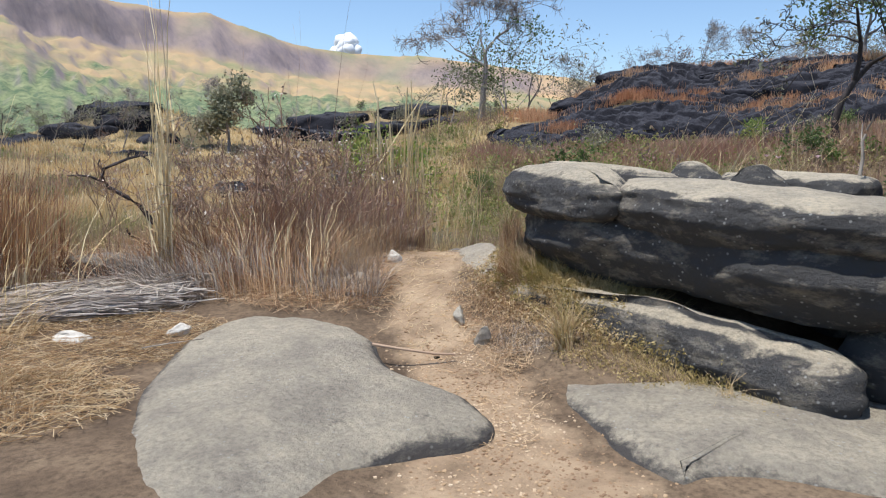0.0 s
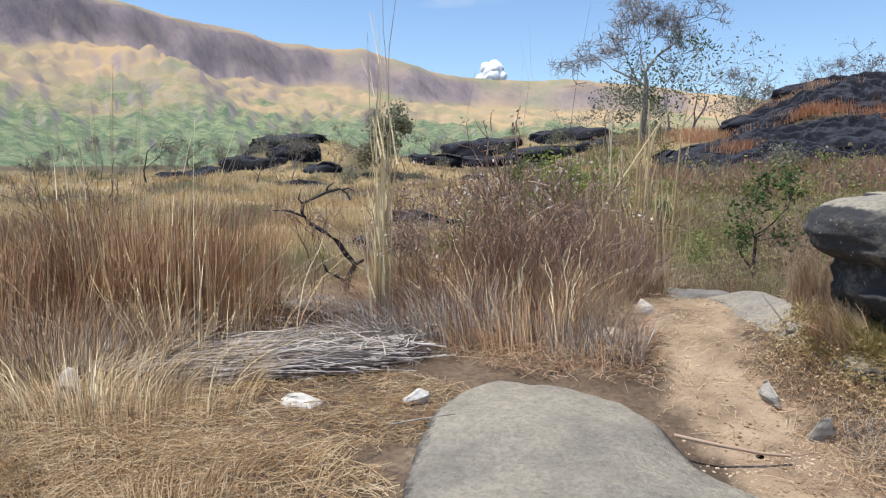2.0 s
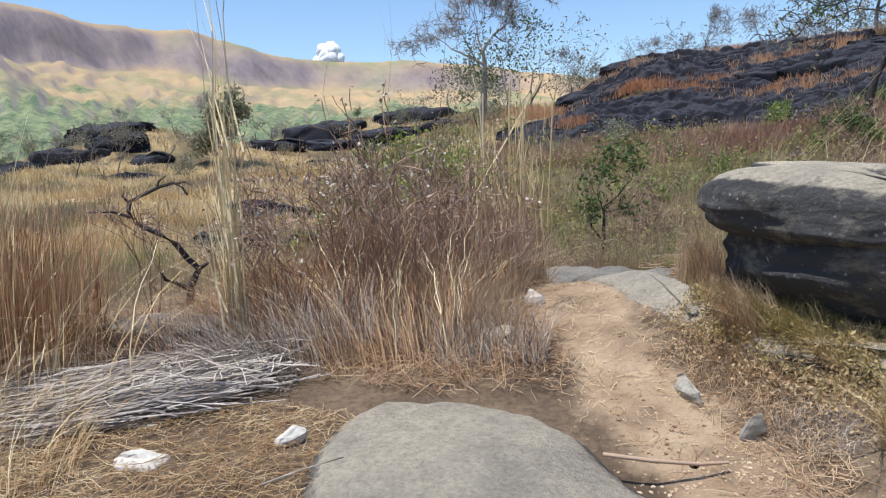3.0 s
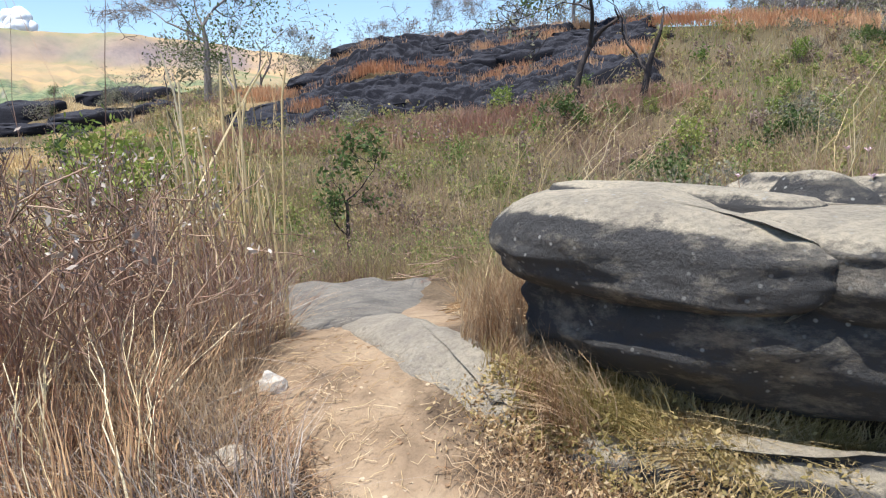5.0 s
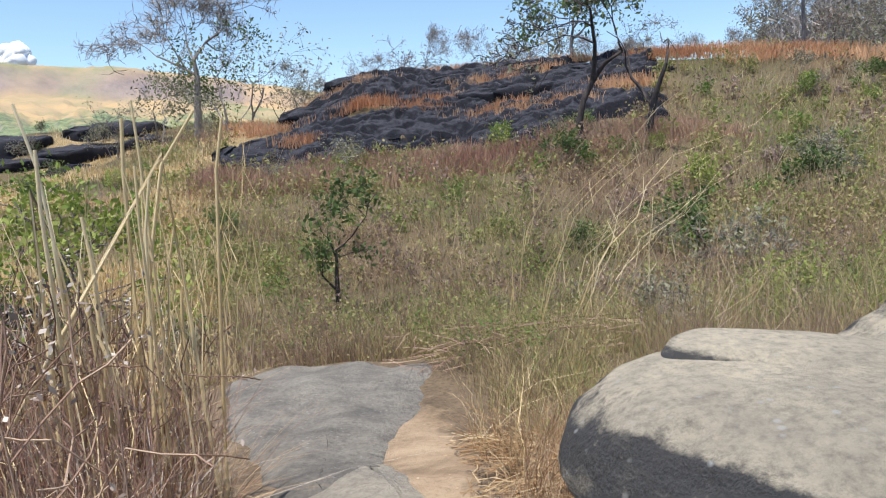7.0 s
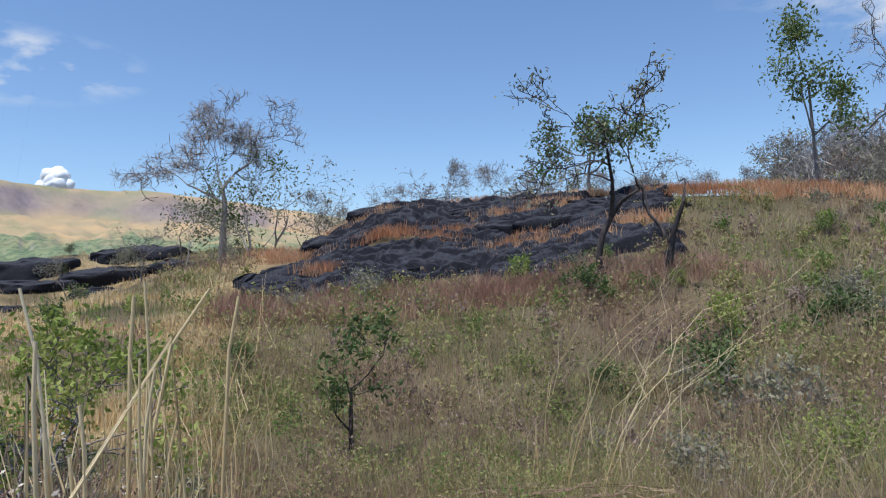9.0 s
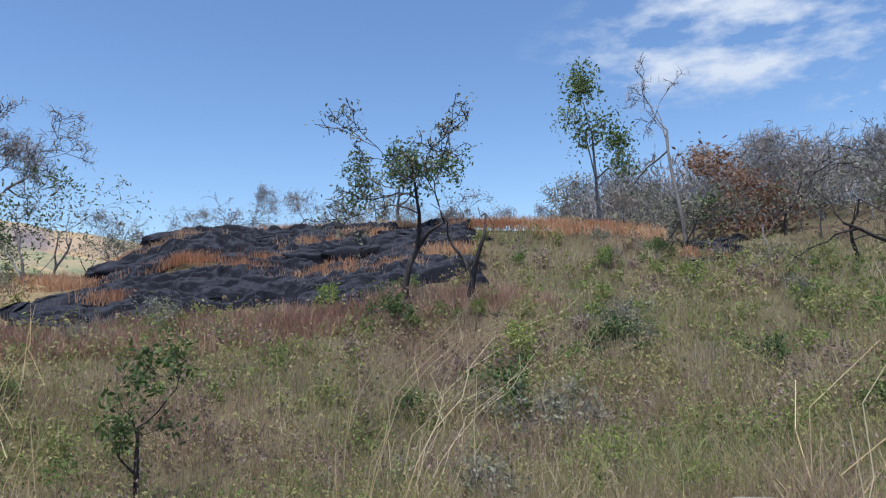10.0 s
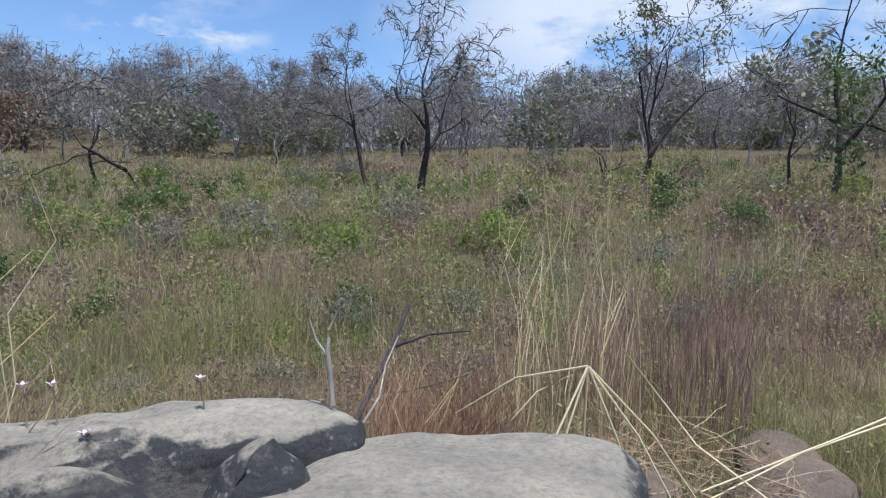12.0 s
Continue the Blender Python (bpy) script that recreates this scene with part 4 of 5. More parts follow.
    copy_thing(kinds[rng.choice(5, p=[0.24, 0.36, 0.08, 0.14, 0.18])], pose(x, y, gz(x, y) - 0.05, 0, 0, rng.uniform(0, 360)) @ Matrix.Scale(s, 4))
for k in range(44):
    a = radians(rng.uniform(-3, 38))
    d = rng.uniform(52, 66)
    x, y = 1 + d * math.sin(a), 5 + d * math.cos(a)
    copy_thing(kinds[rng.choice(5, p=[0.3, 0.35, 0.15, 0.1, 0.1])], pose(x, y, gz(x, y) - 0.05, 0, 0, rng.uniform(0, 360)) @ Matrix.Scale(rng.uniform(0.3, 0.62), 4))
for k in range(90):
    a = radians(rng.uniform(-64, -6))
    d = rng.uniform(40, 85)
    x, y = 1 + d * math.sin(a), 5 + d * math.cos(a)
    copy_thing((kinds + under_kinds * 2)[rng.choice(9)], pose(x, y, gz(x, y) - 0.05, 0, 0, rng.uniform(0, 360)) @ Matrix.Scale(rng.uniform(0.2, 0.45), 4))

# the wood's far depth: an uncountable mass of twigs and leaves
rng = np.random.RandomState(8)
n = 90000
a, d = np.radians(rng.uniform(36, 132, n)), rng.uniform(70, 112, n)
x, y = 1 + d * np.sin(a), 5 + d * np.cos(a)
crest = 5.8 + 1.6 * waves(x, y, 9, 71, 3) + 1.2 * waves(x, y, 30, 72, 2)
c = np.stack([x, y, ground_z(x, y) + crest * rng.rand(n) ** 0.8], -1)
a = rng.normal(0, 1, (n, 3)) * (0.6, 0.6, 1.3)
a /= np.linalg.norm(a, axis=1)[:, None]
b = np.cross(a, rng.normal(0, 1, (n, 3)))
b /= np.linalg.norm(b, axis=1)[:, None] + 1e-9
s = rng.uniform(0.25, 0.8, n)[:, None]
tagged(grid_mesh("distant_wood", np.stack([c - a * s, c + b * s * 0.11, c + a * s, c - b * s * 0.11], 1).reshape(-1, 3), np.arange(4 * n).reshape(-1, 4), TWIGGREY, smooth=False),
       "distant grey-brown mass of dry woodland", "woodland", kind="stuff")

# --- shrubs in the grass ---
shrubs = [
    tree("shrub", 10, 20, 1.5, 81, "low green shrub in tall dry grass", "shrub", leaf=LEAF, trunk=0.4, radius=0.03, levels=4, stems=5, leaves=900, leaf_size=0.075, cluster=0.12, rise=0.03, fine=0.005),
    tree("shrub", 13, 24, 1.3, 82, "low yellow-green shrub in tall dry grass", "shrub", leaf=BRIGHT, trunk=0.4, radius=0.025, levels=4, stems=5, leaves=800, leaf_size=0.07, cluster=0.12, rise=0.03, fine=0.005),
    tree("shrub", 9, 16, 1.6, 83, "twiggy dusty shrub in tall dry grass", "shrub", leaf=DULL, trunk=0.5, radius=0.025, levels=5, stems=4, leaves=500, leaf_size=0.06, cluster=0.1, rise=0.05, fine=0.005),
]
for k in range(120):
    a = radians(rng.uniform(-20, 128))
    d = 7 + 42 * rng.rand() ** 1.1
    x, y = 1 + d * math.sin(a), 5 + d * math.cos(a)
    if path_distance(x, y) < 1.6 or (x < 6.5 and y < 8.5) or (x - 1.4) ** 2 + (y - 18.6) ** 2 < 4 or (math.hypot(x - 1, y - 5) > 32 and x < 24):
        continue
    copy_thing(shrubs[rng.choice(3, p=[0.35, 0.17, 0.48])], pose(x, y, gz(x, y) - 0.05, 0, 0, rng.uniform(0, 360)) @ Matrix.Scale(rng.uniform(0.4, 0.95) * (0.65 if d < 14 else 1.1), 4))


# --- field grass ---
def scatter(n, az0, az1, r0, r1, seed, power=1.0, cx=1.0, cy=5.0):
    rng = np.random.RandomState(seed)
    a = np.radians(rng.uniform(az0, az1, n))
    r = r0 * (r1 / r0) ** (rng.rand(n) ** power)
    return cx + r * np.sin(a), cy + r * np.cos(a), r, rng


def tufts(name, x, y, r, rng, per, height, material, label, keep, width=0.006, lean=0.3, seed=0, segs=3, cluster=0.12):
    m = keep(x, y)
    x, y, r = x[m], y[m], r[m]
    n = len(x)
    hh = height * rng.uniform(0.55, 1.25, n) * (1 + 0.35 * waves(x, y, 6, seed + 9))
    X = np.repeat(x, per) + rng.normal(0, 1, n * per) * cluster * np.repeat(np.clip(r / 12, 0.7, 2.5), per)
    Y = np.repeat(y, per) + rng.normal(0, 1, n * per) * cluster * np.repeat(np.clip(r / 12, 0.7, 2.5), per)
    H = np.repeat(hh, per) * rng.uniform(0.4, 1.15, n * per)
    W = np.repeat(width * np.clip(r / 7, 0.8, 6), per) * rng.uniform(0.7, 1.3, n * per)
    return blades(name, X, Y, H, np.abs(rng.normal(0, lean, n * per)), W, material, label, segs=segs, seed=seed)


def off_rocks(x, y):
    table_area = (x > 1.4) & (x < 4.4) & (y < 6.6 + 0.25 * (x - 1.4)) & (y > 2)
    rocks = ((x - 3.1) / 1.35) ** 2 + ((y - 6.1) / 1.1) ** 2 < 1
    camp = np.hypot(x - 1, y - 4) < 2.2
    return ~(table_area | rocks | camp) & (path_distance(x, y) > 0.12)


def in_field(x, y):
    hill = (np.hypot(x - 1, y - 5) > 31.5) & (x - 1 < 0.49 * (y - 5)) & (x > -3)
    return off_rocks(x, y) & ~hill & ((y > 6.8) | (x > 4.3)) & ~((x < 0.4) & (y < 11)) & ~((x > 0) & (x < 2.2) & (y < 12.4))


def patchy(x, y):
    return in_field(x, y) & (waves(x, y, 2.2, 61) + 0.6 * waves(x, y, 7.0, 62) > -0.35)


x, y, r, rng = scatter(18000, -14, 128, 3.2, 58, 31, 0.85)
tufts("field_grass", x, y, r, rng, 10, 0.6, FIELD, "tall mixed green and brown field grass", patchy, seed=32, width=0.007, lean=0.6, segs=2)
x, y, r, rng = scatter(6500, -14, 128, 3.2, 58, 39, 0.85)
tufts("low_grass", x, y, r, rng, 8, 0.28, FIELD, "short undergrowth grass of the field", in_field, seed=40, width=0.008, lean=0.8, segs=2)
x, y, r, rng = scatter(5200, -10, 128, 3.5, 50, 33, 0.8)
tufts("dry_stalks", x, y, r, rng, 6, 0.95, PINK, "thin pinkish-brown dry grass stalks", lambda x, y: in_field(x, y) & (waves(x, y, 9, 2) > -0.1), seed=34, width=0.0045, lean=0.3)
x, y, r, rng = scatter(2600, -8, 128, 3.5, 40, 35, 0.8)
tufts("dry_stalks", x, y, r, rng, 4, 1.25, STRAW, "pale seeding grass stalks standing over the field", lambda x, y: in_field(x, y) & (waves(x, y, 5, 8) > 0.2), seed=36, width=0.004, lean=0.28)
x, y, r, rng = scatter(2600, -12, 128, 3.8, 55, 37, 0.8)
m = in_field(x, y) & (waves(x, y, 4.0, 63) > -0.25)
x, y, r = (np.repeat(q[m], 46) for q in (x, y, r))
n = len(x)
wide = np.repeat(rng.uniform(0.16, 0.5, n // 46) * np.clip(r[::46] / 12, 0.7, 1.9), 46)
q = rng.normal(0, 0.5, (n, 3))
c = np.stack([x + q[:, 0] * wide, y + q[:, 1] * wide, ground_z(x, y) + wide * (0.7 + 1.1 * q[:, 2].clip(-0.6, 1.2))], -1)
a = rng.normal(0, 1, (n, 3))
a /= np.linalg.norm(a, axis=1)[:, None]
b = np.cross(a, rng.normal(0, 1, (n, 3)))
b /= np.linalg.norm(b, axis=1)[:, None] + 1e-9
size = (0.014 * np.clip(r / 5, 0.9, 6) * rng.uniform(0.6, 1.4, n))[:, None]
tagged(grid_mesh("field_herbs", np.stack([c - a * size, c + b * size * 0.5, c + a * size, c - b * size * 0.5], 1).reshape(-1, 3), np.arange(4 * n).reshape(-1, 4), FORB, smooth=False),
       "low olive and brown leafy herbs in the field", "foliage", kind="stuff")


def stem_herbs(n, az0, az1, r0, r1, seed, height, leaf, stem, label, keep, per=9, leaves=9):
    """Bushy upright herbs: thin stems set with small leaves to the tip."""
    x, y, r, rng = scatter(n, az0, az1, r0, r1, seed, 0.8)
    m = keep(x, y)
    x, y, r = (np.repeat(q[m], per) for q in (x, y, r))
    k = len(x)
    h = np.repeat(height * rng.uniform(0.5, 1.25, k // per), per) * rng.uniform(0.7, 1.1, k)
    grow_out = np.clip(r / 11, 0.8, 2.0)
    az, tilt = rng.uniform(0, 2 * np.pi, k), np.abs(rng.normal(0, 0.32, k))
    X, Y = x + rng.normal(0, 0.1, k) * grow_out, y + rng.normal(0, 0.1, k) * grow_out
    blades("herb_stems", X, Y, h, tilt, 0.005 * np.clip(r / 7, 0.8, 5), stem, label + ", stems", segs=2, seed=seed, heading=az)
    f = rng.uniform(0.25, 1.05, (k, leaves))
    c = np.stack([X[:, None] + np.sin(az)[:, None] * f * (h * tilt)[:, None], Y[:, None] + np.cos(az)[:, None] * f * (h * tilt)[:, None],
                  ground_z(X, Y)[:, None] + f * h[:, None] * (1 - 0.2 * tilt[:, None])], -1).reshape(-1, 3)
    q = len(c)
    c += rng.normal(0, 0.035, (q, 3)) * np.repeat(grow_out, leaves)[:, None]
    a = rng.normal(0, 1, (q, 3)) + (0, 0, 0.4)
    a /= np.linalg.norm(a, axis=1)[:, None]
    b = np.cross(a, rng.normal(0, 1, (q, 3)))
    b /= np.linalg.norm(b, axis=1)[:, None] + 1e-9
    w = (0.02 * np.repeat(np.clip(r / 7, 0.9, 4.5), leaves) * rng.uniform(0.6, 1.4, q))[:, None]
    tagged(grid_mesh("herb_leaves", np.stack([c - a * w, c + b * w * 0.45, c + a * w, c - b * w * 0.45], 1).reshape(-1, 3), np.arange(4 * q).reshape(-1, 4), leaf, smooth=False), label, "foliage", kind="stuff")


stem_herbs(1500, -12, 128, 4.0, 46, 301, 0.85, FORB, TWIG, "bushy olive herbs standing in the field", lambda x, y: in_field(x, y) & (waves(x, y, 6, 71) > -0.1))
stem_herbs(700, -10, 128, 5.0, 40, 302, 0.75, GREENHERB, FIELD, "fresh green bushy herbs in the field", lambda x, y: in_field(x, y) & (waves(x, y, 7, 72) > 0.25))
stem_herbs(550, 0, 128, 6.0, 46, 303, 1.05, WITHERED, TWIG, "withered purple-brown herbs in the field", lambda x, y: in_field(x, y) & (waves(x, y, 8, 73) > 0.15))
x, y, r, rng = scatter(3600, 35, 125, 14, 56, 304, 0.8)
tufts("pale_grass", x, y, r, rng, 8, 0.8, GOLDEN_HAY, "pale khaki hay on the upper field", lambda x, y: in_field(x, y) & (waves(x, y, 10, 74) + 0.012 * np.hypot(x - 1, y - 5) > 0.1), seed=305, width=0.006, lean=0.3, segs=2)
# the reddish belt at the hill's foot, and rust tufts between its ledges
rng = np.random.RandomState(41)
x, y = rng.uniform(-3, 19, 3600), rng.uniform(29.5, 37.0, 3600)
tufts("red_grass", x, y, np.full(3600, 34.0), rng, 7, 0.6, PINKHAY, "reddish dry grass below the black hill", lambda x, y: np.hypot(x - 1, y - 5) < 32.4, seed=42, width=0.008, segs=2)
for k, (a, d, w, deep) in enumerate([(5.0, 42.5, 3.2, 0.6), (4.0, 46.8, 3.6, 0.7), (9.6, 40.5, 2.4, 0.7), (11.5, 42.0, 1.6, 0.5), (15.5, 44.5, 3.6, 0.7), (19.0, 46, 3.0, 0.5), (16.5, 38.0, 3.4, 1.2), (20.0, 36.5, 3.4, 1.0), (-2.0, 42.5, 2.4, 0.6), (0.0, 37.5, 1.4, 0.5),
                                       (13.5, 48.6, 4.5, 0.4), (22.0, 48.6, 4.5, 0.4), (29.0, 47.0, 4.5, 1.0), (33.0, 48.0, 4.5, 1.0), (36.5, 46.5, 4.0, 1.4), (40.0, 47.5, 4.0, 1.2), (44.0, 46.0, 3.0, 1.2), (26.0, 40.0, 3.0, 1.2), (-4.0, 46.0, 2.4, 0.8), (1.5, 49.0, 2.6, 0.5)]):
    rng = np.random.RandomState(50 + k)
    n = int(26 * w)
    u, v = rng.normal(0, w / 2.6, n), rng.normal(0, deep / 2.0, n)
    c, q = math.cos(radians(a)), math.sin(radians(a))
    x, y = 1 + d * q + u * c + v * q, 5 + d * c - u * q + v * c
    X, Y = np.repeat(x, 9) + rng.normal(0, 0.22, n * 9), np.repeat(y, 9) + rng.normal(0, 0.22, n * 9)
    H = rng.uniform(0.3, 0.75, n * 9)
    blades("rust_grass", X, Y, H, np.abs(rng.normal(0, 0.35, n * 9)), np.full(n * 9, 0.045), RUST, "tuft of rust-orange dry grass between black ledges", seed=60 + k, segs=2, z=ground_z(X, Y) + 0.3)
# the western plain
x, y, r, rng = scatter(15000, -75, -8, 6.5, 62, 45, 0.8)
tufts("plain_grass", x, y, r, rng, 9, 0.34, GOLD, "golden dry grass on the plain", lambda x, y: (y > 8.5) & (x < 0.2) & (waves(x, y, 9, 14) > -0.25), seed=46, width=0.009, segs=2)
x, y, r, rng = scatter(6000, -78, -2, 6.0, 60, 47, 0.8)
tufts("plain_brush", x, y, r, rng, 9, 0.36, FIELD, "mixed dry brush on the plain", lambda x, y: (y > 8) & (x < 0.2) & (waves(x, y, 9, 14) < -0.15), seed=48, width=0.007, segs=2)
x, y, r, rng = scatter(3000, -70, -4, 6.0, 40, 49, 0.8)
tufts("red_brush", x, y, r, rng, 8, 0.42, PINK, "reddish brush on the plain", lambda x, y: (y > 8) & (x < -0.2) & (waves(x, y, 9, 14) < 0.0), seed=50, width=0.006, lean=0.35, segs=2)


# ---- near vegetation beside the path ----
def patch(n, cx, cy, rx, ry, seed, turn=0.0):
    rng = np.random.RandomState(seed)
    a, q = rng.uniform(0, 2 * np.pi, n), np.sqrt(rng.rand(n))
    u, v = rx * q * np.cos(a), ry * q * np.sin(a)
    c, s = math.cos(radians(turn)), math.sin(radians(turn))
    return cx + c * u - s * v, cy + s * u + c * v, rng


def clump(name, n, cx, cy, rx, ry, h, lean, width, material, label, seed, turn=0.0, segs=5, droop=0.5, vary=0.35):
    x, y, rng = patch(n, cx, cy, rx, ry, seed, turn)
    m = (path_distance(x, y) > 0.05)
    x, y = x[m], y[m]
    n = len(x)
    return blades(name, x, y, h * rng.uniform(1 - vary, 1 + vary, n), np.abs(rng.normal(0, lean, n)), width * rng.uniform(0.6, 1.4, n), material, label, segs=segs, seed=seed, droop=droop)


clump("reed_clump", 1900, -3.7, 5.5, 1.15, 0.75, 1.0, 0.2, 0.012, REED, "dense clump of upright brown reeds", 1, 10)
clump("reed_clump", 1000, -4.6, 4.9, 1.3, 0.9, 0.9, 0.26, 0.012, REED, "dense clump of upright brown reeds", 2, -20)
clump("reed_clump", 420, -3.9, 5.3, 1.3, 0.9, 1.05, 0.25, 0.011, STRAW, "straw-coloured reeds among brown ones", 3)
clump("dry_grass", 2200, -2.9, 3.9, 1.3, 0.9, 0.3, 1.2, 0.0045, STRAW, "tangled golden dry grass", 4, 20)
clump("dry_grass", 1500, -3.7, 4.5, 1.1, 0.6, 0.42, 1.0, 0.005, ASHY, "tangled grey-brown dead grass", 5)
clump("dry_grass", 1700, -1.1, 6.2, 1.2, 0.55, 0.5, 0.9, 0.007, REED, "low brown dead grass", 6, -25)
clump("dry_grass", 1200, -0.5, 6.0, 1.1, 0.6, 0.26, 1.2, 0.0035, REED, "low tangled grey dead grass", 7, -30)
clump("dry_grass", 1700, 0.0, 6.6, 0.5, 0.9, 0.42, 0.7, 0.004, DRYBROWN, "rust-brown dry grass edging the path", 8, 15)
clump("dry_grass", 3000, -0.5, 7.5, 0.95, 1.1, 0.75, 0.4, 0.006, PINK, "pinkish dry grass beside the path", 9)
clump("dry_grass", 2200, -1.4, 7.3, 1.0, 0.9, 0.6, 0.3, 0.005, REED, "brown dry grass on the bank", 10)
clump("tall_straw", 60, 0.12, 7.62, 0.42, 0.2, 1.3, 0.13, 0.012, CANE, "tall golden straw stems leaning across each other", 11, droop=0.25, segs=4, vary=0.25)
clump("tall_straw", 30, -0.35, 7.5, 0.5, 0.25, 1.15, 0.45, 0.013, STRAW, "tall golden straw stems leaning across each other", 12, droop=0.2, segs=4)
clump("tall_straw", 22, -1.62, 5.9, 0.06, 0.08, 2.4, 0.035, 0.016, CANE, "very tall thin straw stems", 13, droop=0.6, segs=6, vary=0.3)
clump("tall_straw", 40, -1.62, 5.9, 0.09, 0.1, 1.3, 0.06, 0.014, CANE, "very tall thin straw stems", 14, droop=0.4, segs=6)
clump("tall_straw", 14, -3.7, 5.0, 0.9, 0.4, 2.2, 0.09, 0.009, STRAW, "very tall thin straw stems", 15, droop=0.7, segs=6)
clump("tall_straw", 40, -3.6, 5.2, 1.0, 0.5, 1.5, 0.16, 0.011, CANE, "tall golden straw stems in brown reeds", 16, droop=0.5, segs=6)
clump("tall_straw", 14, -0.6, 6.6, 0.8, 0.4, 2.0, 0.12, 0.006, TWIG, "tall dark seed stems", 17, droop=0.5, segs=6)
clump("edge_grass", 420, 1.5, 6.3, 0.1, 0.3, 0.4, 0.25, 0.004, DRYBROWN, "rust-brown grass at the foot of the boulder", 18, 15)
clump("edge_grass", 600, 1.98, 7.0, 0.32, 0.5, 0.45, 0.4, 0.004, DRYBROWN, "rust-brown dry grass behind the boulder", 19)
clump("edge_grass", 420, 1.95, 8.0, 0.4, 0.7, 0.35, 0.7, 0.004, STRAW, "fallen straw on the sandy bank", 20)
clump("edge_grass", 800, 1.7, 5.75, 0.18, 0.5, 0.2, 0.8, 0.005, HERB, "low green and brown creeping growth", 21, 35)
clump("edge_grass", 1700, 2.25, 5.2, 0.75, 0.16, 0.15, 0.9, 0.006, HERB, "low green and brown creeping growth under the boulder", 22, -38)
clump("edge_grass", 900, 1.45, 5.15, 0.25, 0.4, 0.12, 1.0, 0.003, DRYBROWN, "short dead grass beside the path", 23, 20)
clump("edge_grass", 900, 2.5, 4.5, 0.9, 0.1, 0.1, 1.0, 0.004, HERB, "thin green and brown growth along the rock foot", 24, -36)
clump("edge_grass", 500, 1.75, 4.75, 0.25, 0.15, 0.1, 1.1, 0.003, ASHY, "short dead grass beside the path", 25)
clump("green_tuft", 70, 2.02, 4.66, 0.05, 0.05, 0.34, 0.75, 0.007, HERB, "arching yellow-green grass tuft at the rock", 26, segs=6, droop=0.8)
clump("green_tuft", 60, 2.02, 4.66, 0.06, 0.05, 0.3, 0.95, 0.006, STRAW, "dry blades of an arching grass tuft", 27, segs=6, droop=0.8)
clump("green_tuft", 26, 2.9, 4.12, 0.05, 0.05, 0.16, 0.9, 0.006, STRAW, "small dry grass tuft at the rock foot", 28, segs=5, droop=0.8)
clump("creeping_herb", 2600, 1.85, 5.55, 0.16, 0.55, 0.13, 1.1, 0.007, HERB, "low yellow-green creeping herbs at the boulder's foot", 221, 28)
clump("creeping_herb", 2600, 2.5, 4.98, 0.6, 0.14, 0.12, 1.1, 0.007, HERB, "low yellow-green creeping herbs at the boulder's foot", 222, -36)
clump("creeping_herb", 900, 1.6, 5.75, 0.14, 0.4, 0.25, 0.9, 0.005, DRYBROWN, "rust-brown dead grass at the boulder's foot", 223, 20)


def herb_mat(n, line, wide, high, size, material, label, seed):
    """A low mat of small leaves along a line of the ground."""
    rng = np.random.RandomState(seed)
    p = np.array(line, float)
    t = rng.uniform(0, len(p) - 1, n)
    i = np.minimum(t.astype(int), len(p) - 2)
    c = p[i] + (p[i + 1] - p[i]) * (t - i)[:, None] + rng.normal(0, wide, (n, 2))
    tuft = np.clip(0.55 + 0.6 * waves(c[:, 0], c[:, 1], 0.35, seed), 0.1, 1.3)
    c = np.column_stack([c, ground_z(c[:, 0], c[:, 1]) + high * tuft * rng.rand(n)])
    a = rng.normal(0, 1, (n, 3))
    a /= np.linalg.norm(a, axis=1)[:, None]
    b = np.cross(a, rng.normal(0, 1, (n, 3)))
    b /= np.linalg.norm(b, axis=1)[:, None] + 1e-9
    w = (size * rng.uniform(0.6, 1.4, n))[:, None]
    tagged(grid_mesh("creeping_herb", np.stack([c - a * w, c + b * w * 0.4, c + a * w, c - b * w * 0.4], 1).reshape(-1, 3), np.arange(4 * n).reshape(-1, 4), material, smooth=False), label, "foliage", kind="stuff")


herb_mat(9000, [(1.45, 6.0), (1.55, 5.6), (1.85, 5.2), (2.2, 4.95), (2.6, 4.65), (3.1, 4.3)], 0.1, 0.16, 0.014, HERB, "yellow-green creeping herbs crowding the boulder's foot", 241)
herb_mat(4500, [(1.4, 5.8), (1.5, 5.5), (1.75, 5.1), (2.1, 4.85)], 0.12, 0.12, 0.012, STRAW, "dry yellow creeping herbs beside the boulder", 242)
herb_mat(1800, [(2.0, 4.6), (2.4, 4.4), (2.8, 4.1), (3.3, 3.85)], 0.05, 0.06, 0.01, HERB, "thin creeping herbs along the long rock", 243)
clump("dry_grass", 1500, -1.5, 3.1, 1.0, 0.6, 0.16, 1.3, 0.0045, STRAW, "low golden dry grass beside the slab", 231, 20)
clump("dry_grass", 1200, -2.6, 2.4, 1.2, 0.8, 0.28, 1.1, 0.0045, STRAW, "low golden dry grass", 232)
clump("dry_grass", 1200, -2.2, 5.9, 0.9, 0.5, 0.45, 0.9, 0.0045, REED, "low brown dead grass", 233)
clump("bent_straw", 170, -3.3, 5.0, 1.3, 0.7, 0.85, 0.9, 0.009, CANE, "pale straw blades bent over in front of brown reeds", 251, 10, segs=7, droop=0.9)
clump("bent_straw", 130, -1.0, 6.1, 1.1, 0.45, 0.75, 0.9, 0.007, CANE, "pale straw blades bent over the dead grass", 252, -20, segs=7, droop=0.9)
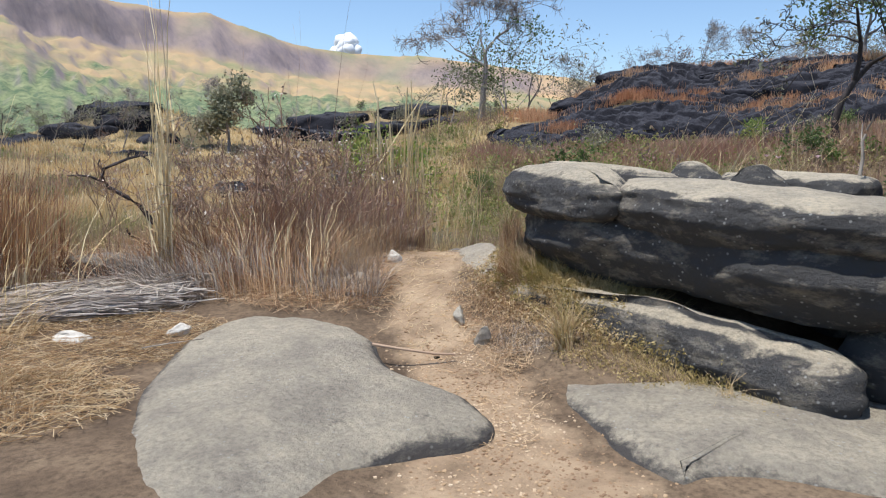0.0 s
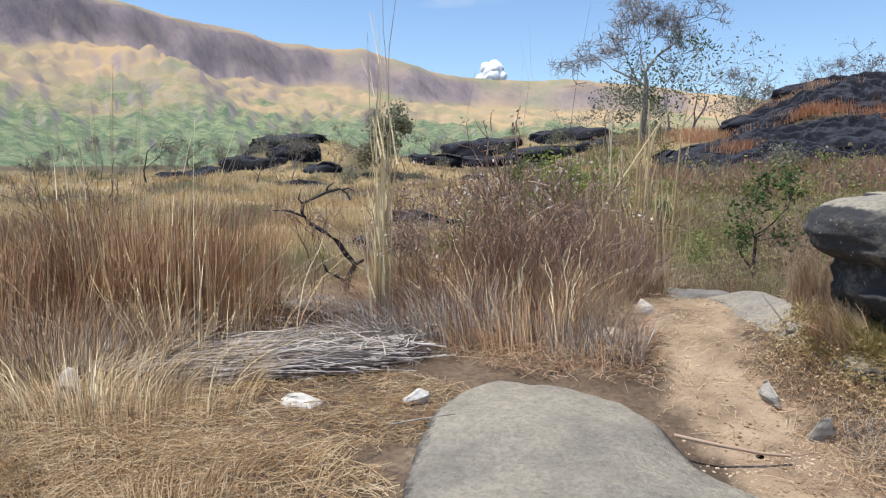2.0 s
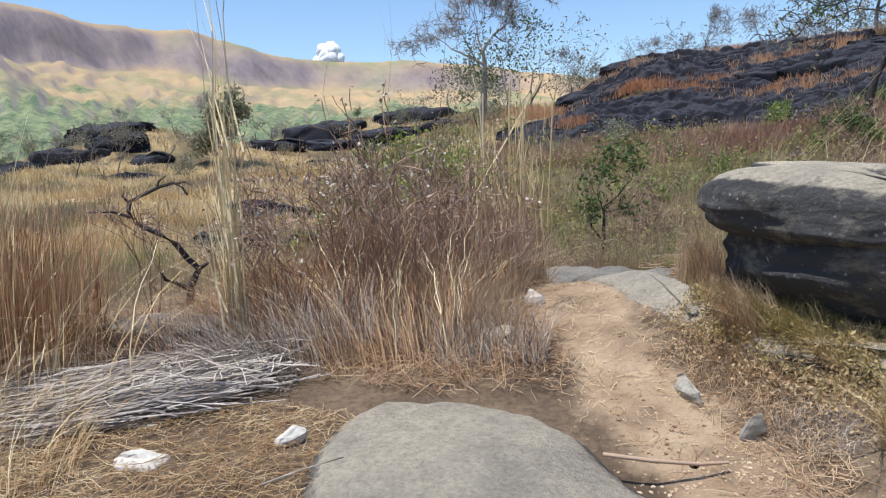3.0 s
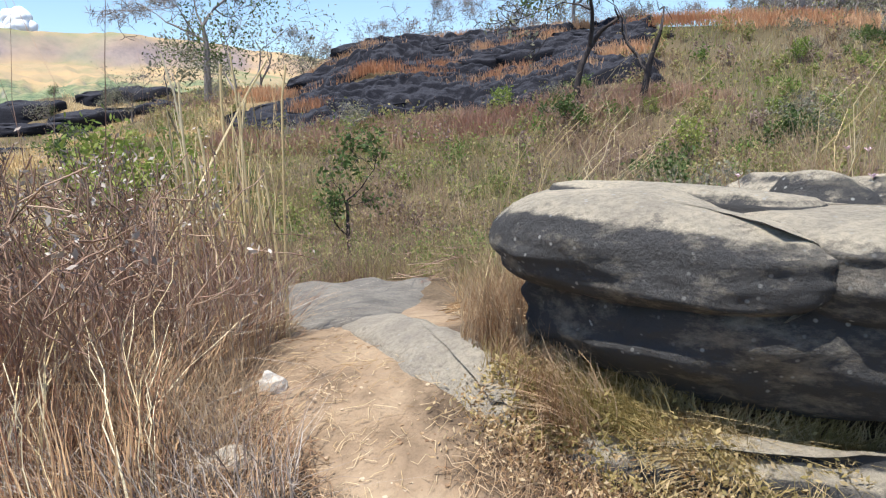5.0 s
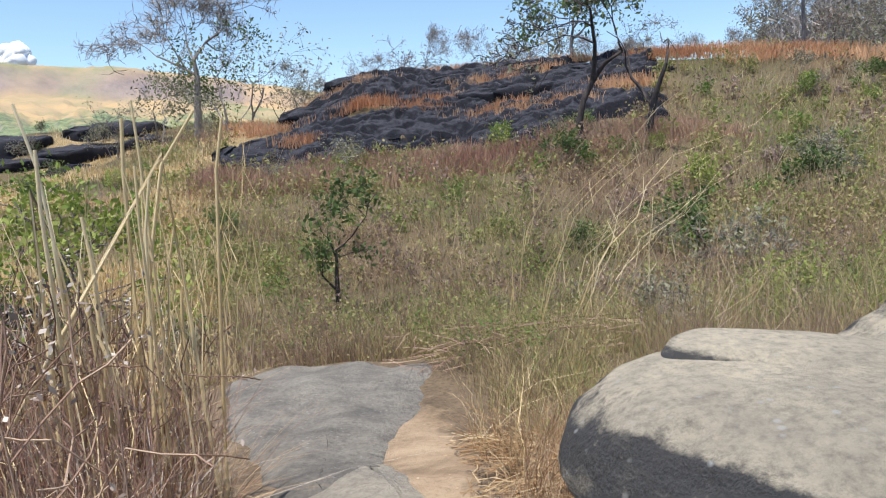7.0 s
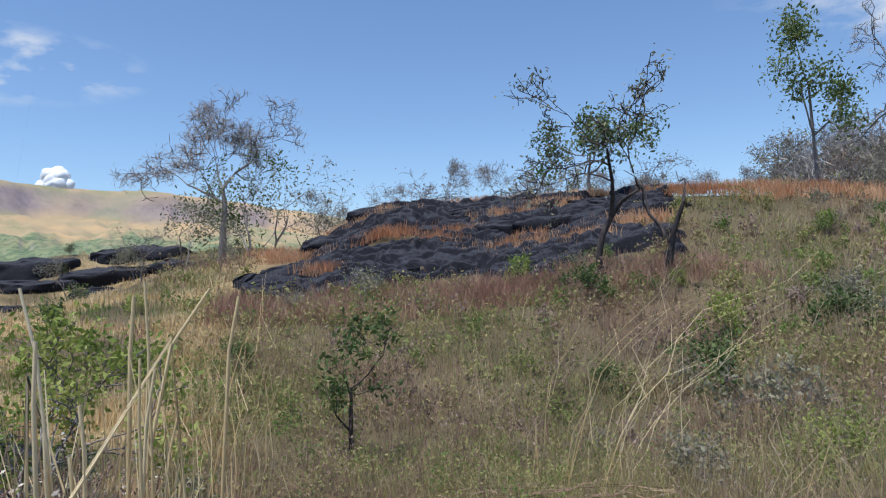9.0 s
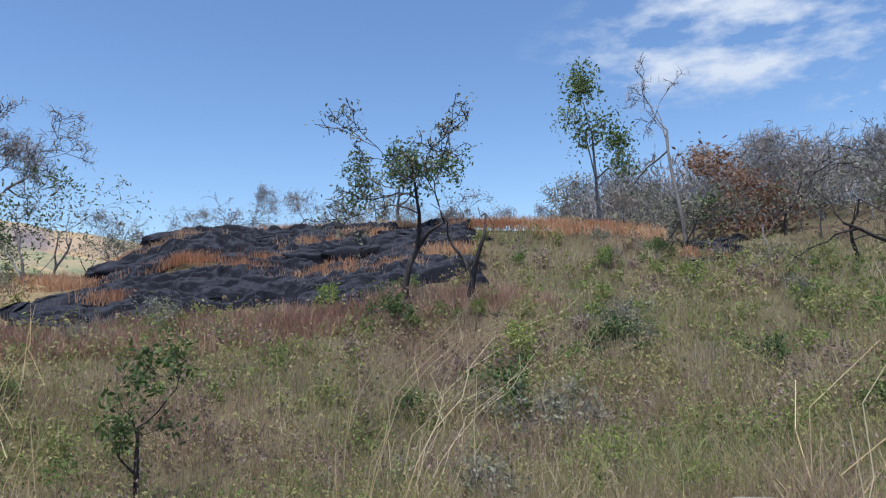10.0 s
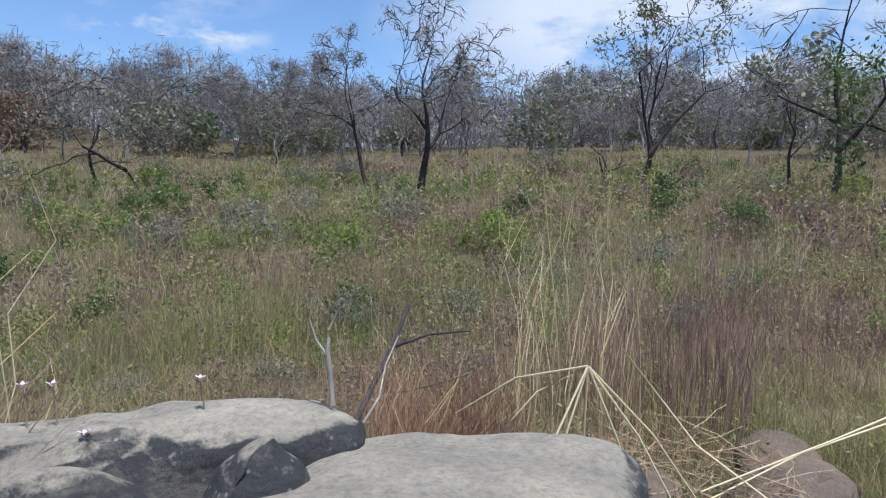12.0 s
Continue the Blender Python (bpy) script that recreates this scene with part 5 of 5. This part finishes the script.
clump("bent_straw", 110, -0.4, 7.3, 0.6, 0.8, 0.9, 0.7, 0.009, CANE, "pale straw blades bent over beside the path", 253, 0, segs=7, droop=0.9)
clump("bent_straw", 150, -2.9, 3.9, 1.2, 0.7, 0.4, 1.0, 0.007, CANE, "pale straw blades bent over the golden grass", 254, 15, segs=6, droop=0.9)
clump("bent_straw", 60, 1.9, 8.1, 0.4, 0.7, 0.5, 0.9, 0.007, CANE, "pale straw blades lying over the sandy bank", 255, 0, segs=6, droop=0.9)
clump("bent_straw", 90, 5.6, 4.9, 1.0, 0.6, 1.0, 0.6, 0.009, CANE, "pale straw blades standing in brown grass", 256, 0, segs=6, droop=0.8)
clump("dry_grass", 1500, -3.6, 4.3, 1.0, 0.5, 0.5, 0.9, 0.006, DRYBROWN, "arching brown dead grass in front of the reeds", 234, 15)
clump("dry_grass", 900, -1.3, 5.75, 0.7, 0.35, 0.45, 1.0, 0.005, ASHY, "tangled grey dead stems", 235, 10)
clump("dry_grass", 900, -0.2, 5.9, 0.9, 0.3, 0.3, 1.0, 0.005, ASHY, "tangled grey dead stems beside the path", 236, -30)
clump("dry_grass", 700, -0.2, 7.2, 0.6, 0.8, 0.55, 0.9, 0.006, ASHY, "bent grey dead stems beside the path", 237)
clump("dry_grass", 900, 0.1, 7.6, 0.45, 0.5, 0.4, 0.9, 0.006, DRYBROWN, "rust-brown grass tangled round golden canes", 238)
# beyond the table rock
clump("straw_fan", 16, 4.35, 4.35, 0.1, 0.1, 0.95, 0.75, 0.012, STRAW, "fan of bent pale straw stems", 30, segs=6, droop=0.6)
clump("straw_fan", 40, 5.0, 3.6, 0.7, 0.4, 0.8, 0.9, 0.008, STRAW, "bent pale straw stems over brown rocks", 31, segs=6, droop=0.6)
clump("brown_grass", 2200, 5.0, 4.9, 0.9, 0.5, 0.9, 0.3, 0.005, REED, "standing brown dry grass behind the rocks", 32)
clump("brown_grass", 1500, 5.3, 3.9, 1.1, 0.6, 0.5, 0.8, 0.005, ASHY, "collapsed grey dead grass", 33)
clump("tall_straw", 120, 6.9, 4.1, 0.7, 0.6, 1.9, 0.09, 0.009, CANE, "tall pale grass stems in the field", 34, droop=0.4)
clump("tall_straw", 400, 7.4, 3.3, 1.4, 0.9, 1.55, 0.14, 0.009, PINK, "tall brown grass stems in the field", 35, droop=0.4)
clump("tall_straw", 26, 3.2, 8.0, 0.3, 0.25, 1.3, 0.3, 0.006, STRAW, "thin bending straw stems behind the rocks", 36, droop=0.8, segs=7)
x, y, rng = patch(34, 4.0, 12.4, 0.9, 0.7, 37)
blades("arching_stems", x, y, rng.uniform(1.8, 3.4, 34), np.abs(rng.normal(0.5, 0.17, 34)), rng.uniform(0.01, 0.016, 34), GOLD, "long pale seed stems arching over the valley grass", segs=8, seed=37, heading=radians(112), spread=0.35, droop=0.6)
x, y, rng = patch(30, -0.2, 12.2, 0.6, 0.5, 40)
blades("arching_stems", x, y, rng.uniform(1.8, 2.8, 30), np.abs(rng.normal(0.22, 0.1, 30)), rng.uniform(0.01, 0.016, 30), GOLD, "tall thin pale stems rising from the valley grass", segs=7, seed=41, heading=radians(60), spread=0.9, droop=0.6)
clump("tall_straw", 14, 3.85, 6.75, 0.2, 0.15, 1.75, 0.35, 0.009, CANE, "bent straw stems behind the boulder", 38, droop=0.8, segs=7)
clump("dry_tuft", 420, 3.8, 6.8, 0.3, 0.2, 1.15, 0.3, 0.006, DRYBROWN, "rusty dry tuft behind the boulder", 39)


def lying(name, n, cx, cy, rx, ry, length, heading, spread, material, label, seed, width=0.006, turn=0, lift=0.1, base=0.0, inside=-0.12):
    """Fallen stems lying on one another."""
    x, y, rng = patch(n, cx, cy, rx, ry, seed, turn)
    az = heading + rng.normal(0, spread, n)
    s = np.linspace(-0.5, 0.5, 4)[None, :]
    ln = (length * rng.uniform(0.4, 1.2, n))[:, None]
    px = x[:, None] + np.sin(az)[:, None] * s * ln + rng.normal(0, 0.012, (n, 4))
    py = y[:, None] + np.cos(az)[:, None] * s * ln + rng.normal(0, 0.012, (n, 4))
    m = path_distance(px, py).min(1) > inside
    px, py = px[m], py[m]
    pz = ground_z(px, py) + base + rng.uniform(0.012, lift, len(px))[:, None] + rng.normal(0, 0.006, px.shape)
    w = width * 0.5
    roll = rng.uniform(-1.3, 1.3, len(px))
    flat, rise = w * np.cos(roll), (w * np.sin(roll))[:, None]
    dx, dy = (np.cos(az[m]) * flat)[:, None], (-np.sin(az[m]) * flat)[:, None]
    pz = pz + np.abs(rise)
    v = np.stack([np.stack([px - dx, py - dy, pz - rise], -1), np.stack([px + dx, py + dy, pz + rise], -1)], 2).reshape(-1, 3)
    first = (np.arange(len(px)) * 8)[:, None] + (np.arange(3) * 2)[None, :]
    quads = np.stack([first, first + 1, first + 3, first + 2], -1).reshape(-1, 4)
    return tagged(grid_mesh(name, v, quads, material, smooth=False), label, "straw", kind="stuff")


lying("straw_litter", 2600, -1.3, 3.1, 1.1, 0.7, 0.2, 0.0, 3.0, STRAW, "scattered yellow straw on the ground", 112, 0.004, 20, 0.04)
lying("fallen_reeds", 1500, -2.45, 4.95, 1.35, 0.5, 0.8, radians(66), 0.22, PALEREED, "mat of fallen grey reeds", 101, 0.007, 18, 0.13)
lying("fallen_reeds", 420, -1.75, 5.3, 0.75, 0.35, 0.5, radians(40), 0.9, ASHY, "fallen grey reeds lying across each other", 113, 0.007, 20, 0.2)
lying("straw_litter", 4200, -1.7, 4.2, 1.5, 0.75, 0.17, 0.0, 3.0, STRAW, "scattered yellow straw on the ground", 102, 0.0032, 20, 0.04)
lying("straw_litter", 3600, -2.6, 3.3, 1.3, 1.1, 0.18, 0.0, 3.0, STRAW, "scattered yellow straw on the ground", 103, 0.0032, 0, 0.05)
lying("straw_litter", 2200, -0.5, 5.95, 1.4, 0.6, 0.2, 0.0, 3.0, DRYBROWN, "scattered dead stems on the ground", 104, 0.0035, -25, 0.08)
lying("straw_litter", 900, 0.2, 6.9, 0.5, 1.6, 0.2, 0.0, 3.0, DRYBROWN, "scattered brown stems along the path", 105, 0.0035, 8, 0.05)
lying("straw_litter", 900, 1.4, 4.95, 0.35, 0.7, 0.16, 0.0, 3.0, DRYBROWN, "scattered brown stems along the path", 106, 0.003, 25, 0.03)
lying("straw_litter", 700, 1.9, 7.6, 0.5, 1.1, 0.4, 0.0, 3.0, STRAW, "fallen straw over the sandy bank", 107, 0.005, 10, 0.1)
lying("straw_litter", 380, 5.2, 3.7, 1.2, 0.8, 0.5, 0.0, 3.0, DRYBROWN, "fallen straw over brown rocks", 108, 0.0045, -15, 0.25, 0.36)
lying("straw_litter", 420, 0.85, 6.0, 0.5, 1.3, 0.12, 0.0, 3.0, STRAW, "loose straw trodden into the sandy path", 114, 0.003, 10, 0.016, 0.0, -2.0)
lying("straw_litter", 260, 1.55, 4.2, 0.4, 0.8, 0.12, 0.0, 3.0, DRYBROWN, "loose straw trodden into the gravel", 115, 0.003, 15, 0.016, 0.0, -2.0)
lying("dead_brush", 150, 2.6, 10.9, 1.3, 0.4, 0.7, radians(70), 0.9, TWIG, "grey dead brush at the path's end", 109, 0.007, -10, 0.4)


# --- leafless shrubs: fine red-brown twigs ---
twiggy = [tree("twig_shrub", 0, 20, 1.3, 91 + k, "leafless red-brown twiggy shrub", "shrub", wood=TWIG, group="twig shrubs", trunk=0.55, radius=0.013, levels=5, stems=4, split=(2, 2), crook=0.1, shrink=0.72, rise=0.22, leaves=120, leaf=ASHY, leaf_size=0.016, cluster=0.03, fine=0.0032) for k in range(3)]
rng = np.random.RandomState(77)
spots = [(-0.35, 6.35), (-0.7, 6.7), (-1.1, 6.5), (-1.4, 7.0), (-0.5, 7.3), (-1.6, 6.4), (-0.9, 7.7), (-0.6, 8.0), (-0.6, 8.6), (-1.5, 8.2), (-4.2, 6.4), (-0.1, 6.2), (-5.2, 6.0), (-0.5, 9.8), (-0.2, 6.8), (-0.85, 6.2), (-1.25, 6.1), (-0.3, 7.7), (-1.9, 6.8), (-1.0, 7.1), (-0.65, 6.4), (-0.15, 8.3), (-1.2, 7.5), (-2.2, 7.4), (-3.0, 7.0), (-0.3, 9.0), (-0.9, 8.9), (-0.2, 7.1)]
for k, (x, y) in enumerate(spots):
    m = pose(x, y, gz(x, y) - 0.03, 0, 0, rng.uniform(0, 360)) @ Matrix.Scale(rng.uniform(0.8, 1.2), 4)
    if k < 3:
        twiggy[k].matrix_basis = m
    else:
        copy_thing(twiggy[k % 3], m)


# --- loose sticks, flowers, gravel ---
def stick(name, pts, radius, material, label, category="stick", side_twigs=()):
    v, f = [], []
    tube(v, f, [Vector(p) for p in pts], [radius * (1 - 0.4 * i / len(pts)) for i in range(len(pts))], 6)
    for tw in side_twigs:
        tube(v, f, [Vector(p) for p in tw], [radius * 0.6, radius * 0.45, radius * 0.3], 5)
    return tagged(link_mesh(name, v, f, material), label, category)


def on_ground(*xy, up=0.02):
    return [(x, y, gz(x, y) + up) for x, y in xy]


stick("stick", [(0.8, 4.47, 0.15), (1.0, 4.45, 0.14), (1.2, 4.5, 0.11), (1.33, 4.55, 0.1)], 0.011, TWIG, "thin brown stick lying across the slab's edge")
stick("stick", on_ground((0.1, 6.25), (0.25, 6.36), (0.4, 6.48), up=0.05), 0.009, PALEBARK, "straight pale stick lying beside the path")
stick("stick", on_ground((-0.62, 4.1), (-0.5, 4.25), (-0.35, 4.38), up=0.1), 0.005, PALEBARK, "thin pale twig on the slab")
stick("dead_stick", [(3.86, 5.26, 1.3), (3.87, 5.27, 1.42), (3.86, 5.28, 1.52), (3.88, 5.28, 1.57)], 0.012, PALEBARK, "pale broken stick standing behind the boulder", side_twigs=[[(3.86, 5.28, 1.5), (3.87, 5.33, 1.56), (3.88, 5.36, 1.64)], [(3.88, 5.28, 1.6), (3.9, 5.26, 1.65), (3.9, 5.24, 1.7)]])
stick("dead_branch", [(5.3, 5.55, 0.75), (5.7, 5.5, 0.95), (6.1, 5.45, 1.12), (6.5, 5.4, 1.38)], 0.022, CHAR, "dark broken branch lodged in the grass", "branch", side_twigs=[[(6.1, 5.45, 1.12), (6.2, 5.2, 1.2), (6.3, 4.9, 1.22)]])
stick("dead_branch", [(4.3, 5.3, 1.0), (4.7, 5.25, 1.12), (5.1, 5.3, 1.2), (5.4, 5.28, 1.32)], 0.007, PALEBARK, "thin pale dead branch in the grass", "branch", side_twigs=[[(4.7, 5.25, 1.12), (4.9, 5.0, 1.14), (5.2, 4.8, 1.16)]])
for k, row in enumerate([[(-0.6, 7.2, 0.3), (-0.1, 7.38, 1.15), (0.35, 7.56, 1.92), (0.4, 7.57, 1.2), (0.46, 7.55, 0.3)], [(-0.1, 7.4, 0.3), (-0.13, 7.5, 1.2), (-0.15, 7.57, 1.8), (0.08, 7.52, 1.1), (0.33, 7.45, 0.3)]]):
    stick("straw_cane", row, 0.012, CANE, "stout golden cane bent over at the top", "cane")
rng = np.random.RandomState(91)
for k in range(15):
    x, y, h = rng.uniform(-0.05, 0.45), rng.uniform(7.4, 7.95), rng.uniform(0.8, 1.65)
    lx, ly = rng.normal(0, 0.1), rng.normal(0, 0.1)
    stick("straw_cane", [(x, y, 0.3), (x + lx * 0.4, y + ly * 0.4, 0.3 + h * 0.45), (x + lx, y + ly, 0.3 + h), (x + lx * 1.5, y + ly, 0.34 + h * 1.12)], rng.uniform(0.006, 0.012), CANE, "golden dry cane beside the path", "cane")["group"] = "golden canes"


def dead_sapling(x, y, z, heading):
    """A charred sapling: a leaning crooked stem that curls over at the top, with stub twigs."""
    root = empty("dead_sapling", x, y, z, heading)
    def limb(name, pts, r0, r1):
        v, f = [], []
        p = [Vector((a, 0.1 * math.sin(7 * a + 3 * c), c)) for a, c in pts]
        tube(v, f, p, [r0 + (r1 - r0) * i / (len(p) - 1) for i in range(len(p))], 7)
        link_mesh(name, v, f, CHAR, root)
    limb("trunk", [(0.0, -0.05), (0.03, 0.18), (0.13, 0.37), (0.02, 0.5), (-0.08, 0.66), (-0.24, 0.79), (-0.45, 0.93), (-0.52, 1.06)], 0.045, 0.024)
    limb("limb", [(-0.52, 1.06), (-0.5, 1.16), (-0.38, 1.22), (-0.2, 1.3), (-0.05, 1.34), (0.03, 1.29), (0.08, 1.2)], 0.024, 0.011)
    limb("limb", [(-0.5, 1.0), (-0.66, 1.07), (-0.8, 1.08), (-0.92, 1.07)], 0.018, 0.009)
    limb("limb", [(0.02, 0.15), (-0.1, 0.24), (-0.22, 0.3), (-0.26, 0.4)], 0.03, 0.014)
    limb("limb", [(0.12, 0.37), (0.2, 0.41), (0.24, 0.44)], 0.028, 0.016)
    limb("limb", [(-0.22, 1.29), (-0.2, 1.36), (-0.12, 1.42)], 0.013, 0.007)
    limb("limb", [(-0.5, 1.14), (-0.56, 1.22), (-0.54, 1.28)], 0.014, 0.008)
    limb("limb", [(-0.02, 1.33), (0.06, 1.35), (0.12, 1.31)], 0.011, 0.006)
    tagged(root, "small charred sapling leaning over with knobbly curled twigs", "sapling")


dead_sapling(-3.5, 8.4, gz(-3.5, 8.4), 31.5)
# canes bent down in a fan beyond the table rock
for k, (x, y, z) in enumerate([(3.95, 4.5, 0.75), (4.05, 4.42, 0.7), (4.25, 4.25, 0.6), (4.3, 3.95, 0.62), (4.4, 3.75, 0.62), (4.55, 3.6, 0.6), (4.7, 4.85, 1.05), (4.6, 4.65, 0.95)]):
    stick("straw_cane", [(4.2, 4.23, 1.42), ((4.2 + x) / 2 + 0.03, (4.23 + y) / 2, (1.42 + z) / 2 + 0.06), (x, y, z)], 0.0055, CANE, "thin pale cane bent down to the ground", "cane")["group"] = "bent canes"
for k, row in enumerate([[(4.35, 3.2, 0.65), (4.5, 3.7, 1.0), (4.45, 4.05, 1.45)], [(4.6, 2.6, 1.25), (4.5, 3.1, 1.05), (4.4, 3.7, 0.82)], [(4.9, 2.5, 1.1), (4.6, 3.2, 0.95), (4.3, 3.9, 0.7)]]):
    stick("straw_cane", row, 0.0055, CANE, "thin pale cane lying over brown rocks", "cane")["group"] = "bent canes"


def flower(x, y, z, seed):
    rng = np.random.RandomState(seed)
    root = empty("wild_flower", x, y, z)
    v, f = [], []
    tube(v, f, [Vector((0, 0, 0)), Vector((0.01, 0, 0.1)), Vector((0, 0.01, 0.2))], [0.003, 0.003, 0.002], 4)
    link_mesh("stem", v, f, TWIG, root)
    for k in range(5):
        a = 2 * math.pi * k / 5 + rng.rand()
        c, s = math.cos(a), math.sin(a)
        p = [(0, 0.01, 0.2), (0.012 * c - 0.008 * s, 0.01 + 0.012 * s + 0.008 * c, 0.215), (0.026 * c, 0.01 + 0.026 * s, 0.222), (0.012 * c + 0.008 * s, 0.01 + 0.012 * s - 0.008 * c, 0.215)]
        link_mesh("petal", p, [(0, 1, 2, 3)], PETAL, root)
    tagged(root, "small pale pink wild flower beside the rocks", "flower", "wild flowers")


for k, (x, y, z) in enumerate([(3.55, 6.35, 1.36), (3.62, 6.28, 1.35), (3.75, 5.75, 1.36), (3.4, 6.0, 1.24), (3.2, 6.8, 1.2)]):
    flower(x, y, z - 0.15, k)


def gravel(n, seed, regions, lo, hi, label):
    rng = np.random.RandomState(seed)
    tmpl = np.array([(1, 0, 0), (0, 1, 0), (-1, 0, 0), (0, -1, 0), (0.6, 0.6, 0.55), (-0.6, 0.6, 0.6), (-0.6, -0.6, 0.5), (0.6, -0.6, 0.6)])
    quads = np.array([(0, 4, 5, 1), (1, 5, 6, 2), (2, 6, 7, 3), (3, 7, 4, 0), (4, 7, 6, 5)])
    V, Q, c = [], [], 0
    for _ in range(n):
        cx, cy, rx, ry = regions[rng.randint(len(regions))]
        x, y = rng.normal(cx, rx), rng.normal(cy, ry)
        s = lo * (hi / lo) ** (rng.rand() ** 2.2)
        a = rng.uniform(0, 6.3)
        p = tmpl * rng.uniform(0.7, 1.25, (8, 3)) * s
        p = np.stack([p[:, 0] * math.cos(a) - p[:, 1] * math.sin(a), p[:, 0] * math.sin(a) + p[:, 1] * math.cos(a), p[:, 2]], -1)
        V.append(p + (x, y, 0))
        Q.append(quads + c)
        c += 8
    V = np.concatenate(V)
    V[:, 2] += np.repeat(ground_z(V[::8, 0], V[::8, 1]), 8) - 0.002
    tagged(grid_mesh("gravel", V, np.concatenate(Q), PEBBLE, smooth=False), label, "gravel", kind="stuff")


gravel(7500, 1, [(2.0, 2.6, 0.35, 0.5), (1.85, 3.3, 0.25, 0.35), (1.62, 4.0, 0.2, 0.35), (2.3, 2.4, 0.5, 0.4), (1.35, 4.5, 0.2, 0.3)], 0.003, 0.013, "loose tan quartz gravel on the path")
gravel(1600, 2, [(0.9, 5.4, 0.25, 0.5), (0.6, 6.5, 0.25, 0.6), (1.1, 4.8, 0.2, 0.3), (-1.4, 4.4, 0.8, 0.4), (0.9, 7.4, 0.3, 0.6)], 0.003, 0.014, "scattered small stones on the sandy path")


# --- clouds ---
def cloud(name, x, y, z, w, h, puffs, seed, label):
    rng = np.random.RandomState(seed)
    bm = bmesh.new()
    for k in range(puffs):
        u, q = rng.normal(0, 0.3), rng.rand()
        s = h * rng.uniform(0.2, 0.3)
        bmesh.ops.create_icosphere(bm, subdivisions=3, radius=s, matrix=Matrix.Translation((u * w * (1 - 0.6 * q), rng.normal(0, 0.15) * w, q * h * 0.75)))
    for v in bm.verts:
        v.co += noise.noise_vector(v.co * (5 / h)) * h * 0.05
    me = bpy.data.meshes.new(name)
    bm.to_mesh(me)
    bm.free()
    me.polygons.foreach_set("use_smooth", [True] * len(me.polygons))
    me.materials.append(CLOUD)
    ob = new(name, me)
    ob.matrix_basis = pose(x, y, z)
    tagged(ob, label, "cloud", kind="structure")


def cloud_material(name):
    m, nt, b = principled(name, 1.0, 0.0)
    co = nt.nodes.new("ShaderNodeTexCoord").outputs["Object"]
    nt.links.new(ramp(nt, noise_node(nt, co, 0.01, 6), [(0.3, (0.93, 0.93, 0.93)), (0.7, (0.97, 0.97, 0.97))]), b.inputs["Base Color"])
    return m


CLOUD = cloud_material("cumulus")
cloud("cumulus_cloud", -1445, 4158, 560, 100, 170, 26, 3, "small white cumulus cloud over the mesa")


def wisps(name, az0, az1, el0, el1, dist, scale, lo, hi, seed, label, stretch=(1, 1, 2.5)):
    """A high thin cloud sheet: white where its noise is dense, clear elsewhere."""
    m = bpy.data.materials.new(name + "_vapour")
    m.use_nodes = True
    nt = m.node_tree
    nt.nodes.remove(nt.nodes["Principled BSDF"])
    co = nt.nodes.new("ShaderNodeTexCoord")
    d = noise_node(nt, co.outputs["Object"], scale, 8, 0.6, stretch)
    g = nt.nodes.new("ShaderNodeTexGradient")
    g.gradient_type = "SPHERICAL"
    mp = nt.nodes.new("ShaderNodeMapping")
    mp.inputs["Location"].default_value = (-1, -1, 0)
    mp.inputs["Scale"].default_value = (2, 2, 0)
    nt.links.new(co.outputs["UV"], mp.inputs[0])
    nt.links.new(mp.outputs[0], g.inputs[0])
    f = ramp(nt, d, [(lo, (0, 0, 0)), (hi, (1, 1, 1))])
    f = math_node(nt, "MULTIPLY", f, ramp(nt, g.outputs[1], [(0.0, (0, 0, 0)), (0.5, (1, 1, 1))]))
    # the sheet glows by itself, standing in for sunlight on the cloud
    e = nt.nodes.new("ShaderNodeEmission")
    e.inputs[0].default_value, e.inputs[1].default_value = (0.93, 0.96, 1.0, 1), 0.62
    t = nt.nodes.new("ShaderNodeBsdfTransparent")
    mx = nt.nodes.new("ShaderNodeMixShader")
    nt.links.new(f, mx.inputs[0])
    nt.links.new(t.outputs[0], mx.inputs[1])
    nt.links.new(e.outputs[0], mx.inputs[2])
    nt.links.new(mx.outputs[0], nt.nodes["Material Output"].inputs[0])
    n, k = 13, 7
    v, f2, uv = [], [], []
    for j in range(k):
        for i in range(n):
            a, el = radians(az0 + (az1 - az0) * i / (n - 1)), radians(el0 + (el1 - el0) * j / (k - 1))
            v.append((dist * math.sin(a) * math.cos(el), dist * math.cos(a) * math.cos(el), dist * math.sin(el)))
    f2 = [(j * n + i, j * n + i + 1, (j + 1) * n + i + 1, (j + 1) * n + i) for j in range(k - 1) for i in range(n - 1)]
    ob = link_mesh(name, v, f2, m)
    lay = ob.data.uv_layers.new(name="UVMap")
    for lp in ob.data.loops:
        lay.data[lp.index].uv = ((lp.vertex_index % n) / (n - 1), (lp.vertex_index // n) / (k - 1))
    ob.visible_shadow = False
    tagged(ob, label, "cloud", kind="structure")


wisps("cirrus_cloud", 32, 74, 13.5, 26, 4400, 0.0016, 0.46, 0.64, 1, "thin streaky white cloud")
wisps("cirrus_cloud", 76, 130, 7, 26, 4450, 0.0011, 0.36, 0.54, 2, "broken white fair-weather cloud")
wisps("cirrus_cloud", -35, -12, 13, 19, 4420, 0.0022, 0.5, 0.68, 3, "faint wisp of white cloud")
wisps("cirrus_cloud", 54, 70, 11, 17, 4430, 0.0025, 0.5, 0.68, 4, "faint wisp of white cloud")
